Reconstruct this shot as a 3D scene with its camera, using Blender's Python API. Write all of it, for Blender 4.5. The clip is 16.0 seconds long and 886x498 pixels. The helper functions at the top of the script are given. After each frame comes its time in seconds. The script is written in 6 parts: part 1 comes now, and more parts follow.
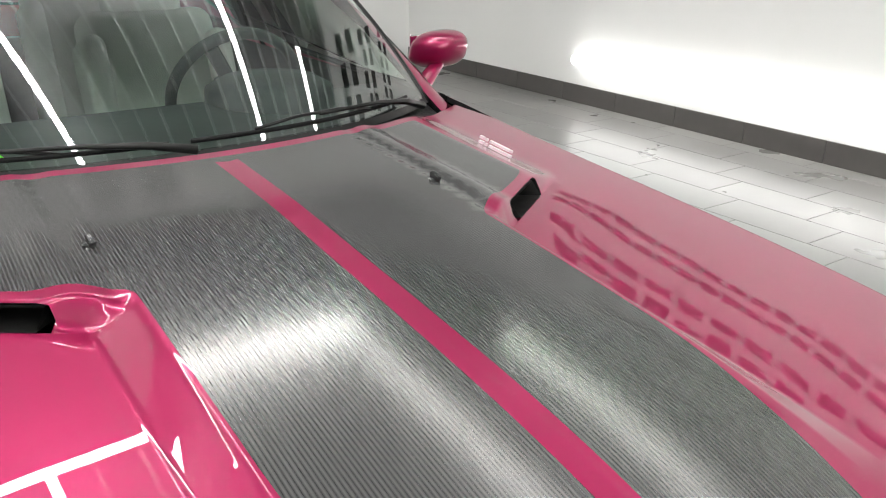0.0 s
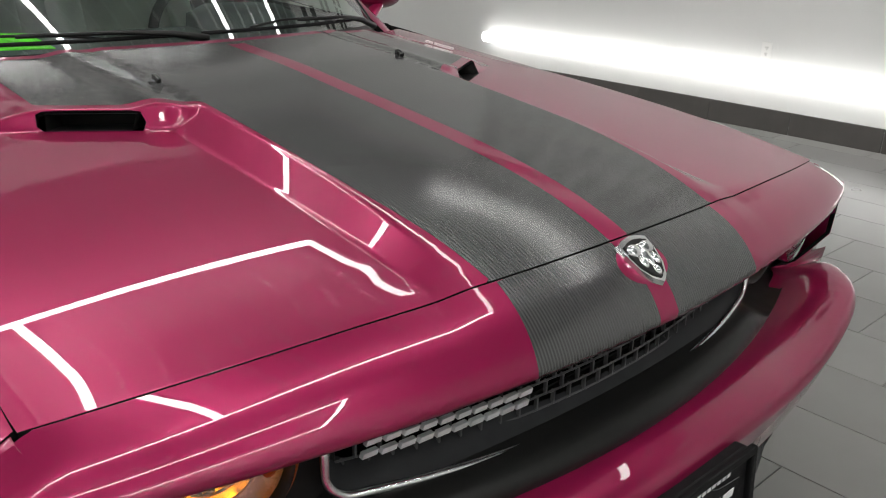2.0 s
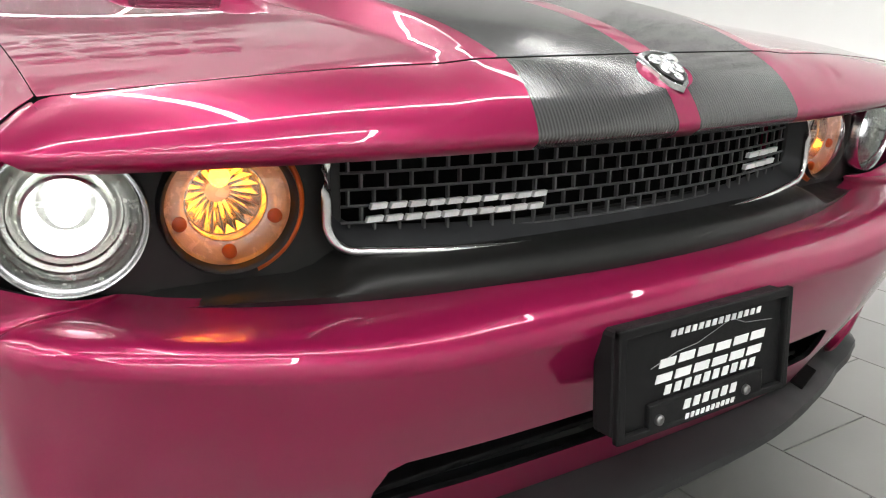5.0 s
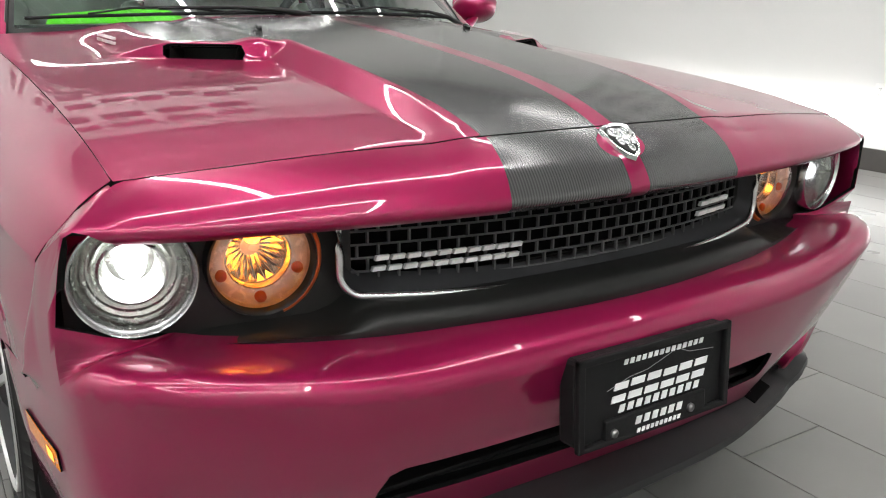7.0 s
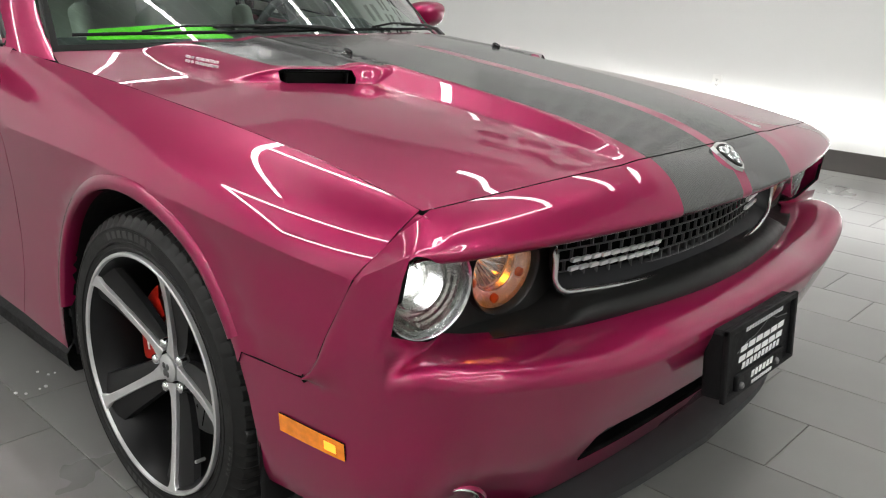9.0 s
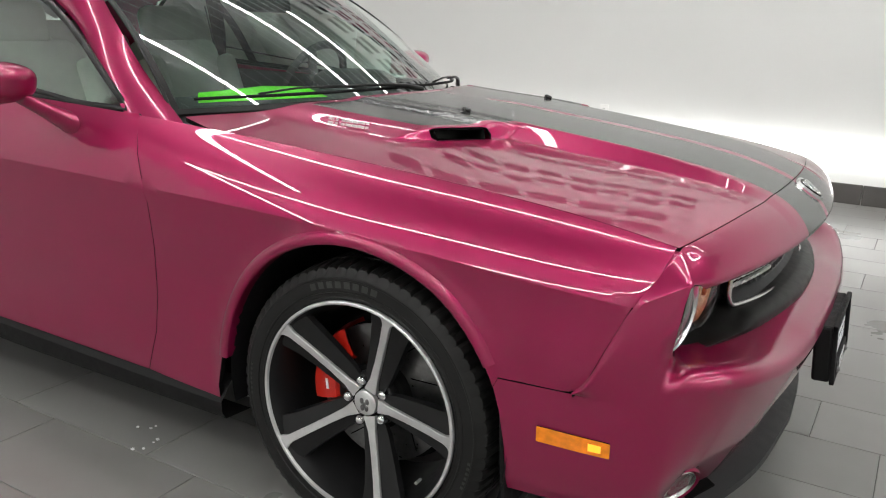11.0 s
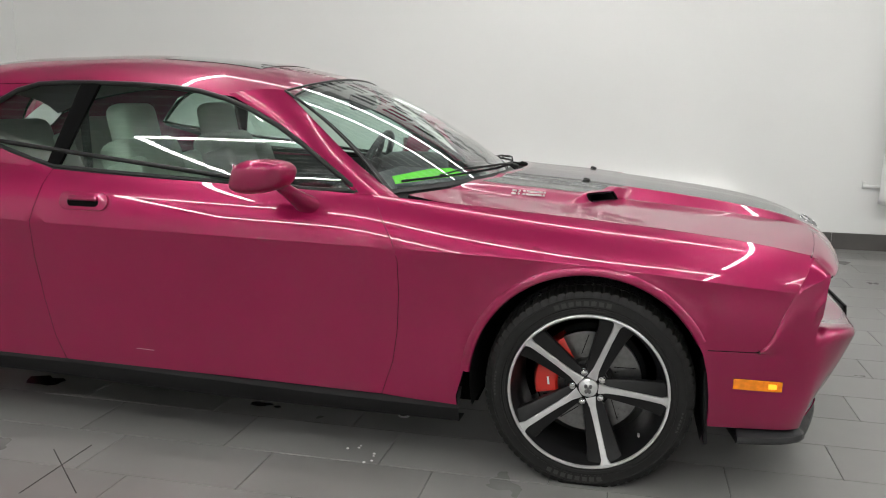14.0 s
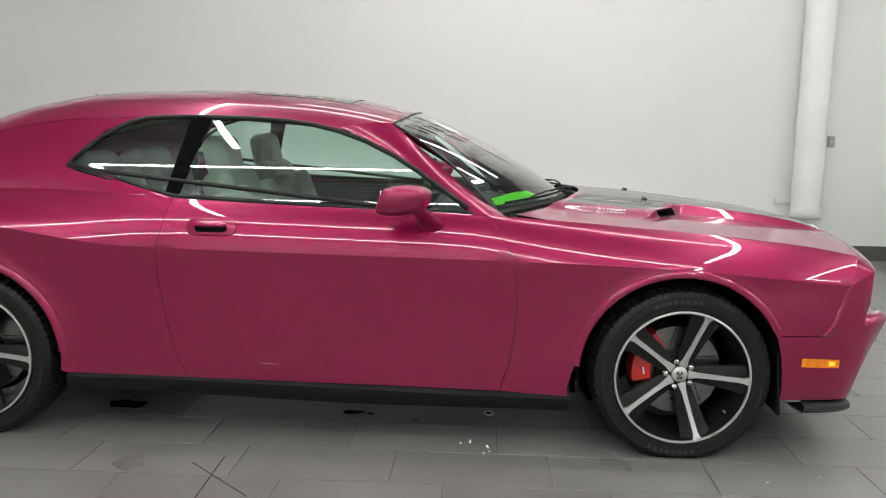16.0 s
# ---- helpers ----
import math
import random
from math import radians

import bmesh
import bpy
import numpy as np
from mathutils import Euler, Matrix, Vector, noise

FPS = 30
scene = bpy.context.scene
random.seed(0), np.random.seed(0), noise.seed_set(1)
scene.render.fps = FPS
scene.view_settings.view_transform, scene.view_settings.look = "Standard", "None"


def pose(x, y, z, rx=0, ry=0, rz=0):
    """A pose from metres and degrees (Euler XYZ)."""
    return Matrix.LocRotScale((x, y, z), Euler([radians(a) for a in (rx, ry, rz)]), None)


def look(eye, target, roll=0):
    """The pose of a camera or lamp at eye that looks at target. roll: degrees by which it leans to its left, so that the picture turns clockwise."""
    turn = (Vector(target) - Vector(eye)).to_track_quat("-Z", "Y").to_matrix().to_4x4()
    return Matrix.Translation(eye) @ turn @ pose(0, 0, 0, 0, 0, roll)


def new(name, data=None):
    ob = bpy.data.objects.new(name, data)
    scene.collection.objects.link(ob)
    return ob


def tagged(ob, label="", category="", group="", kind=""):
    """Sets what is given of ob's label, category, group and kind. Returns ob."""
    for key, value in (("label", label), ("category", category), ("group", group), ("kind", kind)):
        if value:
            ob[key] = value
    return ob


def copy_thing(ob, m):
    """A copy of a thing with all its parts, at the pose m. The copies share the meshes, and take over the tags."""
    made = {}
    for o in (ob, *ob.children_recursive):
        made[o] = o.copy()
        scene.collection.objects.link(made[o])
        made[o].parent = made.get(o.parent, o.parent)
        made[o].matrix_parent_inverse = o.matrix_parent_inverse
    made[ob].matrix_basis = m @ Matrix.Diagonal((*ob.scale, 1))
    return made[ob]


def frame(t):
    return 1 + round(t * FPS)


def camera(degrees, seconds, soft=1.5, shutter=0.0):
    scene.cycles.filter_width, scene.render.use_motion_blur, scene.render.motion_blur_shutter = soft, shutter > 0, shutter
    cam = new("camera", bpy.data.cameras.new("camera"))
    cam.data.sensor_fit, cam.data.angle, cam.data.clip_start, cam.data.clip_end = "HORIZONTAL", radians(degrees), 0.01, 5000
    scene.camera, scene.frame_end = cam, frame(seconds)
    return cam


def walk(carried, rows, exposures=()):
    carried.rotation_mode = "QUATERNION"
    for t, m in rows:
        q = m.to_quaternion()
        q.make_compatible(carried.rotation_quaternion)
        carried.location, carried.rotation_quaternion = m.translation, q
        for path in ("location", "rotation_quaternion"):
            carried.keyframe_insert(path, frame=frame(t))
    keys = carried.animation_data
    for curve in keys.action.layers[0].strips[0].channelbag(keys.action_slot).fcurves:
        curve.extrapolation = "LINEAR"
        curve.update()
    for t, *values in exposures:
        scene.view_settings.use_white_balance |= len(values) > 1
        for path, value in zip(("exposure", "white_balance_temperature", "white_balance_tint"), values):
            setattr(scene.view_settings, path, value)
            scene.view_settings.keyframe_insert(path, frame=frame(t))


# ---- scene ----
import functools

cam = camera(56.0, 16.0, 1.1)

PATH = [
    (0, (1.088, -0.521, 1.422), (-0.422, 0.567, 0.689), 0.9),
    (0.5, (1.204, -0.608, 1.44), (-0.246, 0.556, 0.702), 1.0),
    (1, (1.314, -0.741, 1.438), (-0.098, 0.468, 0.699), 0.9),
    (1.5, (1.399, -0.859, 1.401), (0.009, 0.375, 0.663), 1.0),
    (2, (1.447, -0.935, 1.277), (0.066, 0.318, 0.555), 1.1),
    (2.5, (1.542, -0.928, 1.104), (0.132, 0.318, 0.428), 0.9),
    (3, (1.611, -0.917, 1.024), (0.129, 0.273, 0.4), 0.2),
    (3.5, (1.635, -0.913, 0.949), (0.082, 0.209, 0.375), -0.3),
    (5.8, (1.712, -0.887, 0.932), (0.097, 0.147, 0.362), 1.0),
    (6, (1.756, -0.874, 0.951), (0.141, 0.163, 0.39), 0.9),
    (6.5, (1.828, -0.892, 1.012), (0.205, 0.135, 0.458), 0.8),
    (7, (1.843, -0.999, 1.064), (0.228, 0.037, 0.498), 0.8),
    (7.5, (1.816, -1.199, 1.095), (0.287, -0.045, 0.521), 1.6),
    (8, (1.79, -1.379, 1.123), (0.32, -0.158, 0.532), 1.6),
    (8.5, (1.707, -1.513, 1.143), (0.318, -0.208, 0.54), 1.2),
    (8.7, (1.657, -1.582, 1.156), (0.305, -0.237, 0.55), 1.6),
    (10.8, (1.154, -2.328, 1.237), (0.154, -0.682, 0.697), 1.9),
    (11, (1.087, -2.395, 1.254), (0.125, -0.725, 0.72), 2.0),
    (11.5, (0.93, -2.615, 1.273), (0.059, -0.88, 0.794), 1.4),
    (12, (0.808, -2.857, 1.277), (0.021, -1.072, 0.837), 1.4),
    (12.5, (0.669, -3.034, 1.253), (-0.034, -1.207, 0.843), 1.0),
    (13, (0.477, -3.233, 1.29), (-0.12, -1.368, 0.885), 1.1),
    (13.5, (0.283, -3.454, 1.303), (-0.225, -1.559, 0.915), 1.1),
    (14, (0.106, -3.658, 1.325), (-0.323, -1.739, 0.962), 1.1),
    (14.5, (-0.122, -3.788, 1.312), (-0.468, -1.848, 0.973), 1.0),
    (15, (-0.354, -3.912, 1.317), (-0.612, -1.955, 0.995), 1.0),
    (15.5, (-0.595, -4.09, 1.341), (-0.771, -2.121, 1.034), 0.9),
    (16, (-0.793, -4.193, 1.337), (-0.896, -2.218, 1.038), 0.9),
]
walk(cam, [(t, look(eye, target, roll)) for t, eye, target, roll in PATH], [(0, 0.85), (0.3, 0.45), (0.5, 0.25), (1.0, 0.08), (1.5, -0.05), (2.0, 0.05), (2.5, 0.45), (3.0, 0.65), (3.7, 0.9), (5.8, 1.08), (6.5, 0.92), (7.5, 0.6), (8.5, 0.5), (16, 0.45)])


# ---- world and exposure ----
world = bpy.data.worlds.new("world")
scene.world = world
world.use_nodes = True
world.node_tree.nodes["Background"].inputs[0].default_value = (0.8, 0.85, 0.9, 1)
world.node_tree.nodes["Background"].inputs[1].default_value = 0.02


# ---- materials ----
def mat(name, color, rough=0.5, metal=0.0, coat=0.0, coat_rough=0.03, spec=0.5, emit=None, power=0.0):
    m = bpy.data.materials.new(name)
    m.use_nodes = True
    b = m.node_tree.nodes["Principled BSDF"]
    b.inputs["Base Color"].default_value = (*color, 1)
    b.inputs["Roughness"].default_value = rough
    b.inputs["Metallic"].default_value = metal
    b.inputs["Coat Weight"].default_value = coat
    b.inputs["Coat Roughness"].default_value = coat_rough
    b.inputs["Specular IOR Level"].default_value = spec
    if emit:
        b.inputs["Emission Color"].default_value = (*emit, 1)
        b.inputs["Emission Strength"].default_value = power
    return m


def vary(m, scale, amount, rough_amount=0.0, bump=0.0, bump_scale=None, detail=4.0, world=False):
    """Noise over colour, roughness and relief at real-world size."""
    t = m.node_tree
    b = t.nodes["Principled BSDF"]
    co = t.nodes.new("ShaderNodeTexCoord")
    where = t.nodes.new("ShaderNodeNewGeometry").outputs["Position"] if world else co.outputs["Object"]
    nz = t.nodes.new("ShaderNodeTexNoise")
    nz.inputs["Scale"].default_value = scale
    nz.inputs["Detail"].default_value = detail
    t.links.new(where, nz.inputs["Vector"])
    c = b.inputs["Base Color"].default_value[:3]
    ramp = t.nodes.new("ShaderNodeMapRange")
    ramp.inputs["To Min"].default_value = 1 - amount
    ramp.inputs["To Max"].default_value = 1 + amount
    ramp.inputs["From Min"].default_value = 0.3
    ramp.inputs["From Max"].default_value = 0.7
    t.links.new(nz.outputs["Fac"], ramp.inputs["Value"])
    mul = t.nodes.new("ShaderNodeVectorMath")
    mul.operation = "SCALE"
    mul.inputs[0].default_value = c
    t.links.new(ramp.outputs["Result"], mul.inputs["Scale"])
    t.links.new(mul.outputs["Vector"], b.inputs["Base Color"])
    if rough_amount:
        rr = t.nodes.new("ShaderNodeMapRange")
        r = b.inputs["Roughness"].default_value
        rr.inputs["From Min"].default_value = 0.3
        rr.inputs["From Max"].default_value = 0.7
        rr.inputs["To Min"].default_value = max(0.02, r - rough_amount)
        rr.inputs["To Max"].default_value = min(1, r + rough_amount)
        t.links.new(nz.outputs["Fac"], rr.inputs["Value"])
        t.links.new(rr.outputs["Result"], b.inputs["Roughness"])
    if bump:
        n2 = t.nodes.new("ShaderNodeTexNoise")
        n2.inputs["Scale"].default_value = bump_scale or scale * 8
        n2.inputs["Detail"].default_value = 3
        t.links.new(where, n2.inputs["Vector"])
        bp = t.nodes.new("ShaderNodeBump")
        bp.inputs["Strength"].default_value = 0.6
        bp.inputs["Distance"].default_value = bump
        t.links.new(n2.outputs["Fac"], bp.inputs["Height"])
        t.links.new(bp.outputs["Normal"], b.inputs["Normal"])
    return m


def glass_mat(name, tint, gloss=1.0, ior=1.52):
    """Thin pane: tinted see-through, with the mirror gloss of its two faces."""
    m = bpy.data.materials.new(name)
    m.use_nodes = True
    t = m.node_tree
    t.nodes.clear()
    out = t.nodes.new("ShaderNodeOutputMaterial")
    mix = t.nodes.new("ShaderNodeMixShader")
    tr = t.nodes.new("ShaderNodeBsdfTransparent")
    tr.inputs[0].default_value = (*tint, 1)
    gl = t.nodes.new("ShaderNodeBsdfGlossy")
    gl.inputs["Roughness"].default_value = 0.005
    gl.inputs["Color"].default_value = (gloss, gloss, gloss, 1)
    fr = t.nodes.new("ShaderNodeFresnel")
    fr.inputs["IOR"].default_value = ior
    twice, plus, both = [t.nodes.new("ShaderNodeMath") for _ in range(3)]
    twice.operation, plus.operation, both.operation = "MULTIPLY", "ADD", "DIVIDE"
    twice.inputs[1].default_value, plus.inputs[1].default_value = 2.0, 1.0
    t.links.new(fr.outputs[0], twice.inputs[0])
    t.links.new(fr.outputs[0], plus.inputs[0])
    t.links.new(twice.outputs[0], both.inputs[0])
    t.links.new(plus.outputs[0], both.inputs[1])
    t.links.new(both.outputs[0], mix.inputs[0])
    t.links.new(tr.outputs[0], mix.inputs[1])
    t.links.new(gl.outputs[0], mix.inputs[2])
    t.links.new(mix.outputs[0], out.inputs[0])
    return m


PAINT = vary(mat("fuchsia_paint", (0.295, 0.0088, 0.067), 0.31, 0.5, 1.0, 0.004, spec=0.1), 6, 0.03)
VINYL = mat("carbon_vinyl", (0.022, 0.024, 0.023), 0.155, 0.0, 0.0, spec=1.0)
BLACK_SATIN = vary(mat("satin_black", (0.012, 0.0122, 0.0118), 0.38, spec=0.28), 40, 0.15, 0.05)
BLACK_MATTE = vary(mat("matte_black_plastic", (0.008, 0.008, 0.0085), 0.58, spec=0.2), 60, 0.2, 0.08, 0.0004, 900)
# near-zero black with shade of openings and gaps put in; also plain black parts
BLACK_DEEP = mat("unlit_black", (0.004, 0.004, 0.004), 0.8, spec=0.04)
RUBBER = vary(mat("tyre_rubber", (0.009, 0.009, 0.0088), 0.5, spec=0.3), 30, 0.25, 0.08, 0.0005, 400)
SILVER = vary(mat("machined_alloy", (0.66, 0.66, 0.66), 0.36, 0.75), 50, 0.05, 0.06)
RIMBLACK = vary(mat("gloss_black_alloy", (0.008, 0.008, 0.0085), 0.34, spec=0.3), 30, 0.1, 0.05)
CHROME = mat("chrome", (0.82, 0.82, 0.83), 0.08, 1.0)
DARK_CHROME = mat("dark_chrome", (0.10, 0.10, 0.10), 0.18, 1.0)
BADGE = vary(mat("bright_badge", (0.85, 0.85, 0.85), 0.32, 0.35), 200, 0.05)
SATIN_CHROME = mat("satin_chrome", (0.7, 0.7, 0.7), 0.25, 1.0)
STEEL = vary(mat("brake_steel", (0.22, 0.22, 0.22), 0.35, 1.0), 60, 0.15, 0.08)
RED = mat("caliper_red", (0.55, 0.018, 0.010), 0.35, 0.0, 0.5)
WS_GLASS = glass_mat("windshield_glass", (0.82, 0.975, 0.91), ior=1.6)
SIDE_GLASS = glass_mat("side_glass", (0.70, 0.86, 0.78))
LENS_GLASS = glass_mat("lens_glass", (0.97, 0.97, 0.97))
AMBER = vary(mat("amber_lens", (0.62, 0.16, 0.004), 0.2, 0, 0.4, emit=(1.0, 0.32, 0.01), power=0.16), 60, 0.2)
WALL = vary(mat("white_wall_paint", (0.71, 0.715, 0.70), 0.6), 0.7, 0.02, 0.05, 0.0006, 120)
CEIL = vary(mat("dark_ceiling", (0.17, 0.18, 0.18), 0.6), 1.5, 0.15)
TUBE = mat("lit_tube", (0.9, 0.9, 0.9), 0.5, emit=(1.0, 0.985, 0.965), power=4.6)
TUBE_HIGH = mat("lit_ceiling_tube", (0.9, 0.9, 0.9), 0.5, emit=(1.0, 0.985, 0.965), power=29)
TUBE_DIM = mat("lit_soft_tube", (0.9, 0.9, 0.9), 0.5, emit=(1.0, 0.985, 0.965), power=11)
TILE = vary(mat("grey_porcelain_tile", (0.205, 0.202, 0.194), 0.29), 2.2, 0.10, 0.02, 0.0001, 90, world=True)
GROUT = vary(mat("dark_grout", (0.11, 0.107, 0.10), 0.8), 20, 0.2)
BASE = vary(mat("baseboard_tile", (0.075, 0.07, 0.066), 0.4), 4, 0.15, 0.06)
LEATHER = vary(mat("pale_grey_leather", (0.62, 0.62, 0.57), 0.5), 14, 0.06, 0.05, 0.0008, 220)
TRIM_DARK = vary(mat("dark_interior_plastic", (0.058, 0.063, 0.061), 0.55, spec=0.25), 40, 0.2, 0.05, 0.0005, 500)
HEADLINER = vary(mat("pale_headliner", (0.6, 0.61, 0.58), 0.85), 30, 0.05)
SIGN_DARK = mat("sign_black", (0.02, 0.02, 0.02), 0.5)
GREEN = mat("green_sheet", (0.17, 0.88, 0.015), 0.6)
SPLIT = vary(mat("worn_black_plastic", (0.022, 0.023, 0.024), 0.5, spec=0.4), 25, 0.2, 0.08, 0.0003, 700)
WRAP = vary(mat("white_wrap", (0.8, 0.8, 0.8), 0.45), 3, 0.03, 0.05)


def painted_rib_shade(m, pitch=0.0052):
    """Fine ribs along the car in the carbon-look film, their shading put into the colour."""
    t = m.node_tree
    b = t.nodes["Principled BSDF"]
    co = t.nodes.new("ShaderNodeTexCoord")
    mp = t.nodes.new("ShaderNodeMapping")
    mp.inputs["Rotation"].default_value = (0, 0, radians(1.5))
    w = t.nodes.new("ShaderNodeTexWave")
    w.bands_direction = "Y"
    w.inputs["Scale"].default_value = 2 * math.pi / pitch / 20
    w.inputs["Distortion"].default_value = 0.0
    mr = t.nodes.new("ShaderNodeMapRange")
    mr.inputs["To Min"].default_value = 0.032
    mr.inputs["To Max"].default_value = 0.074
    t.links.new(co.outputs["Object"], mp.inputs["Vector"])
    t.links.new(mp.outputs["Vector"], w.inputs["Vector"])
    t.links.new(w.outputs["Fac"], mr.inputs["Value"])
    t.links.new(mr.outputs["Result"], b.inputs["Base Color"])


painted_rib_shade(VINYL)


# ---- builders ----
def part(name, bm, material, parent=None, label="", smooth=False, angle=None):
    """Links a bmesh as one mesh object under a thing or a part."""
    me = bpy.data.meshes.new(name)
    bmesh.ops.recalc_face_normals(bm, faces=bm.faces[:])
    bm.to_mesh(me)
    bm.free()
    for m in material if isinstance(material, (list, tuple)) else [material]:
        me.materials.append(m)
    if smooth:
        me.shade_smooth()
        if angle:
            me.set_sharp_from_angle(angle=radians(angle))
    ob = new(name, me)
    if parent:
        ob.parent = parent
    if label:
        tagged(ob, label)
    return ob


def thing(name, label, category, group="", kind="", at=(0, 0, 0)):
    ob = new(name)
    ob.location = at
    return tagged(ob, label, category, group, kind)


def box_bm(size, at=(0, 0, 0), bevel=0.0, rot=None, seg=2, bm=None):
    b = bmesh.new()
    bmesh.ops.create_cube(b, size=1)
    bmesh.ops.scale(b, vec=size, verts=b.verts)
    if bevel:
        bmesh.ops.bevel(b, geom=b.edges[:], offset=bevel, segments=seg, affect="EDGES", profile=0.5)
    m = Matrix.Translation(at)
    if rot:
        m = m @ Euler([radians(a) for a in rot]).to_matrix().to_4x4()
    bmesh.ops.transform(b, matrix=m, verts=b.verts)
    if bm is None:
        return b
    tmp = bpy.data.meshes.new("tmp")
    b.to_mesh(tmp)
    b.free()
    bm.from_mesh(tmp)
    bpy.data.meshes.remove(tmp)
    return bm


def lathe(profile, seg=48, axis="y", at=(0, 0, 0), bm=None, a0=0.0, a1=360.0):
    """Turns a profile of (along, radius) round an axis."""
    bm = bm or bmesh.new()
    full = abs(a1 - a0) >= 360
    n = seg if full else seg + 1
    rings = []
    for k in range(n):
        a = radians(a0 + (a1 - a0) * k / seg)
        c, s = math.cos(a), math.sin(a)
        ring = []
        for h, r in profile:
            p = {"y": (r * c, h, r * s), "z": (r * c, r * s, h), "x": (h, r * c, r * s)}[axis]
            ring.append(bm.verts.new(Vector(p) + Vector(at)))
        rings.append(ring)
    for k in range(n if full else n - 1):
        a, b = rings[k], rings[(k + 1) % n]
        for i in range(len(profile) - 1):
            if profile[i][1] < 1e-6 and profile[i + 1][1] < 1e-6:
                continue
            vs = [a[i], a[i + 1], b[i + 1], b[i]]
            try:
                bm.faces.new(vs)
            except ValueError:
                pass
    bmesh.ops.remove_doubles(bm, verts=bm.verts[:], dist=1e-5)
    return bm


def tube_bm(points, radius, seg=10, bm=None, closed=False, flat=1.0):
    """A round bar along a line of points."""
    bm = bm or bmesh.new()
    pts = [Vector(p) for p in points]
    n = len(pts)
    rings = []
    for i, p in enumerate(pts):
        a = pts[(i - 1) % n] if closed or i else p
        b = pts[(i + 1) % n] if closed or i < n - 1 else p
        d = (b - a).normalized()
        u = d.cross(Vector((0, 0, 1)))
        u = u.normalized() if u.length > 1e-3 else Vector((1, 0, 0))
        w = u.cross(d).normalized()
        r = radius[i] if isinstance(radius, (list, tuple)) else radius
        rings.append([bm.verts.new(p + r * (math.cos(2 * math.pi * k / seg) * u + flat * math.sin(2 * math.pi * k / seg) * w)) for k in range(seg)])
    for i in range(n if closed else n - 1):
        a, b = rings[i], rings[(i + 1) % n]
        for k in range(seg):
            bm.faces.new([a[k], a[(k + 1) % seg], b[(k + 1) % seg], b[k]])
    if not closed:
        bm.faces.new(rings[0][::-1])
        bm.faces.new(rings[-1])
    return bm


def lerp_table(xs, ys):
    """Smooth monotone curve through a few stations."""
    xs, ys = np.array(xs, float), np.array(ys, float)
    o = np.argsort(xs)
    xs, ys = xs[o], ys[o]
    h = np.diff(xs)
    d = np.diff(ys) / h
    m = np.zeros(len(xs))
    m[0], m[-1] = d[0], d[-1]
    for i in range(1, len(xs) - 1):
        if d[i - 1] * d[i] > 0:
            w1, w2 = 2 * h[i] + h[i - 1], h[i] + 2 * h[i - 1]
            m[i] = (w1 + w2) / (w1 / d[i - 1] + w2 / d[i])

    def f(x):
        x = min(max(x, xs[0]), xs[-1])
        i = min(max(int(np.searchsorted(xs, x)) - 1, 0), len(h) - 1)
        t = (x - xs[i]) / h[i]
        return float((2 * t**3 - 3 * t**2 + 1) * ys[i] + (t**3 - 2 * t**2 + t) * h[i] * m[i] + (-2 * t**3 + 3 * t**2) * ys[i + 1] + (t**3 - t**2) * h[i] * m[i + 1])

    return f


def soften(f, r):
    """The same curve with its small kinks evened out over a reach r."""
    k = [(j / 6 * r, math.exp(-2.2 * (j / 6) ** 2)) for j in range(-6, 7)]
    total = sum(w for _, w in k)
    return functools.lru_cache(None)(lambda x: sum(w * f(x + d) for d, w in k) / total)


def smooth01(t):
    t = min(max(t, 0.0), 1.0)
    return t * t * (3 - 2 * t)


def inside(p, poly):
    x, y = p
    r = False
    j = len(poly) - 1
    for i in range(len(poly)):
        (xi, yi), (xj, yj) = poly[i], poly[j]
        if (yi > y) != (yj > y) and x < (xj - xi) * (y - yi) / (yj - yi) + xi:
            r = not r
        j = i
    return r


def resample(loop, step):
    out = []
    for (x0, y0), (x1, y1) in zip(loop, loop[1:] + loop[:1]):
        n = max(1, int(round(math.hypot(x1 - x0, y1 - y0) / step)))
        out += [(x0 + (x1 - x0) * k / n, y0 + (y1 - y0) * k / n) for k in range(n)]
    return out


def inset(loop, d):
    area = sum(a[0] * b[1] - b[0] * a[1] for a, b in zip(loop, loop[1:] + loop[:1]))
    s = 1 if area > 0 else -1
    out = []
    n = len(loop)
    for i in range(n):
        a, p, b = loop[i - 1], loop[i], loop[(i + 1) % n]
        e1 = Vector((p[0] - a[0], p[1] - a[1]))
        e2 = Vector((b[0] - p[0], b[1] - p[1]))
        n1 = Vector((-e1.y, e1.x)).normalized() * s
        n2 = Vector((-e2.y, e2.x)).normalized() * s
        m = n1 + n2
        m = m / max(0.35, m.dot(n1)) if m.length > 1e-6 else n1
        out.append((p[0] + m.x * d, p[1] + m.y * d))
    return out


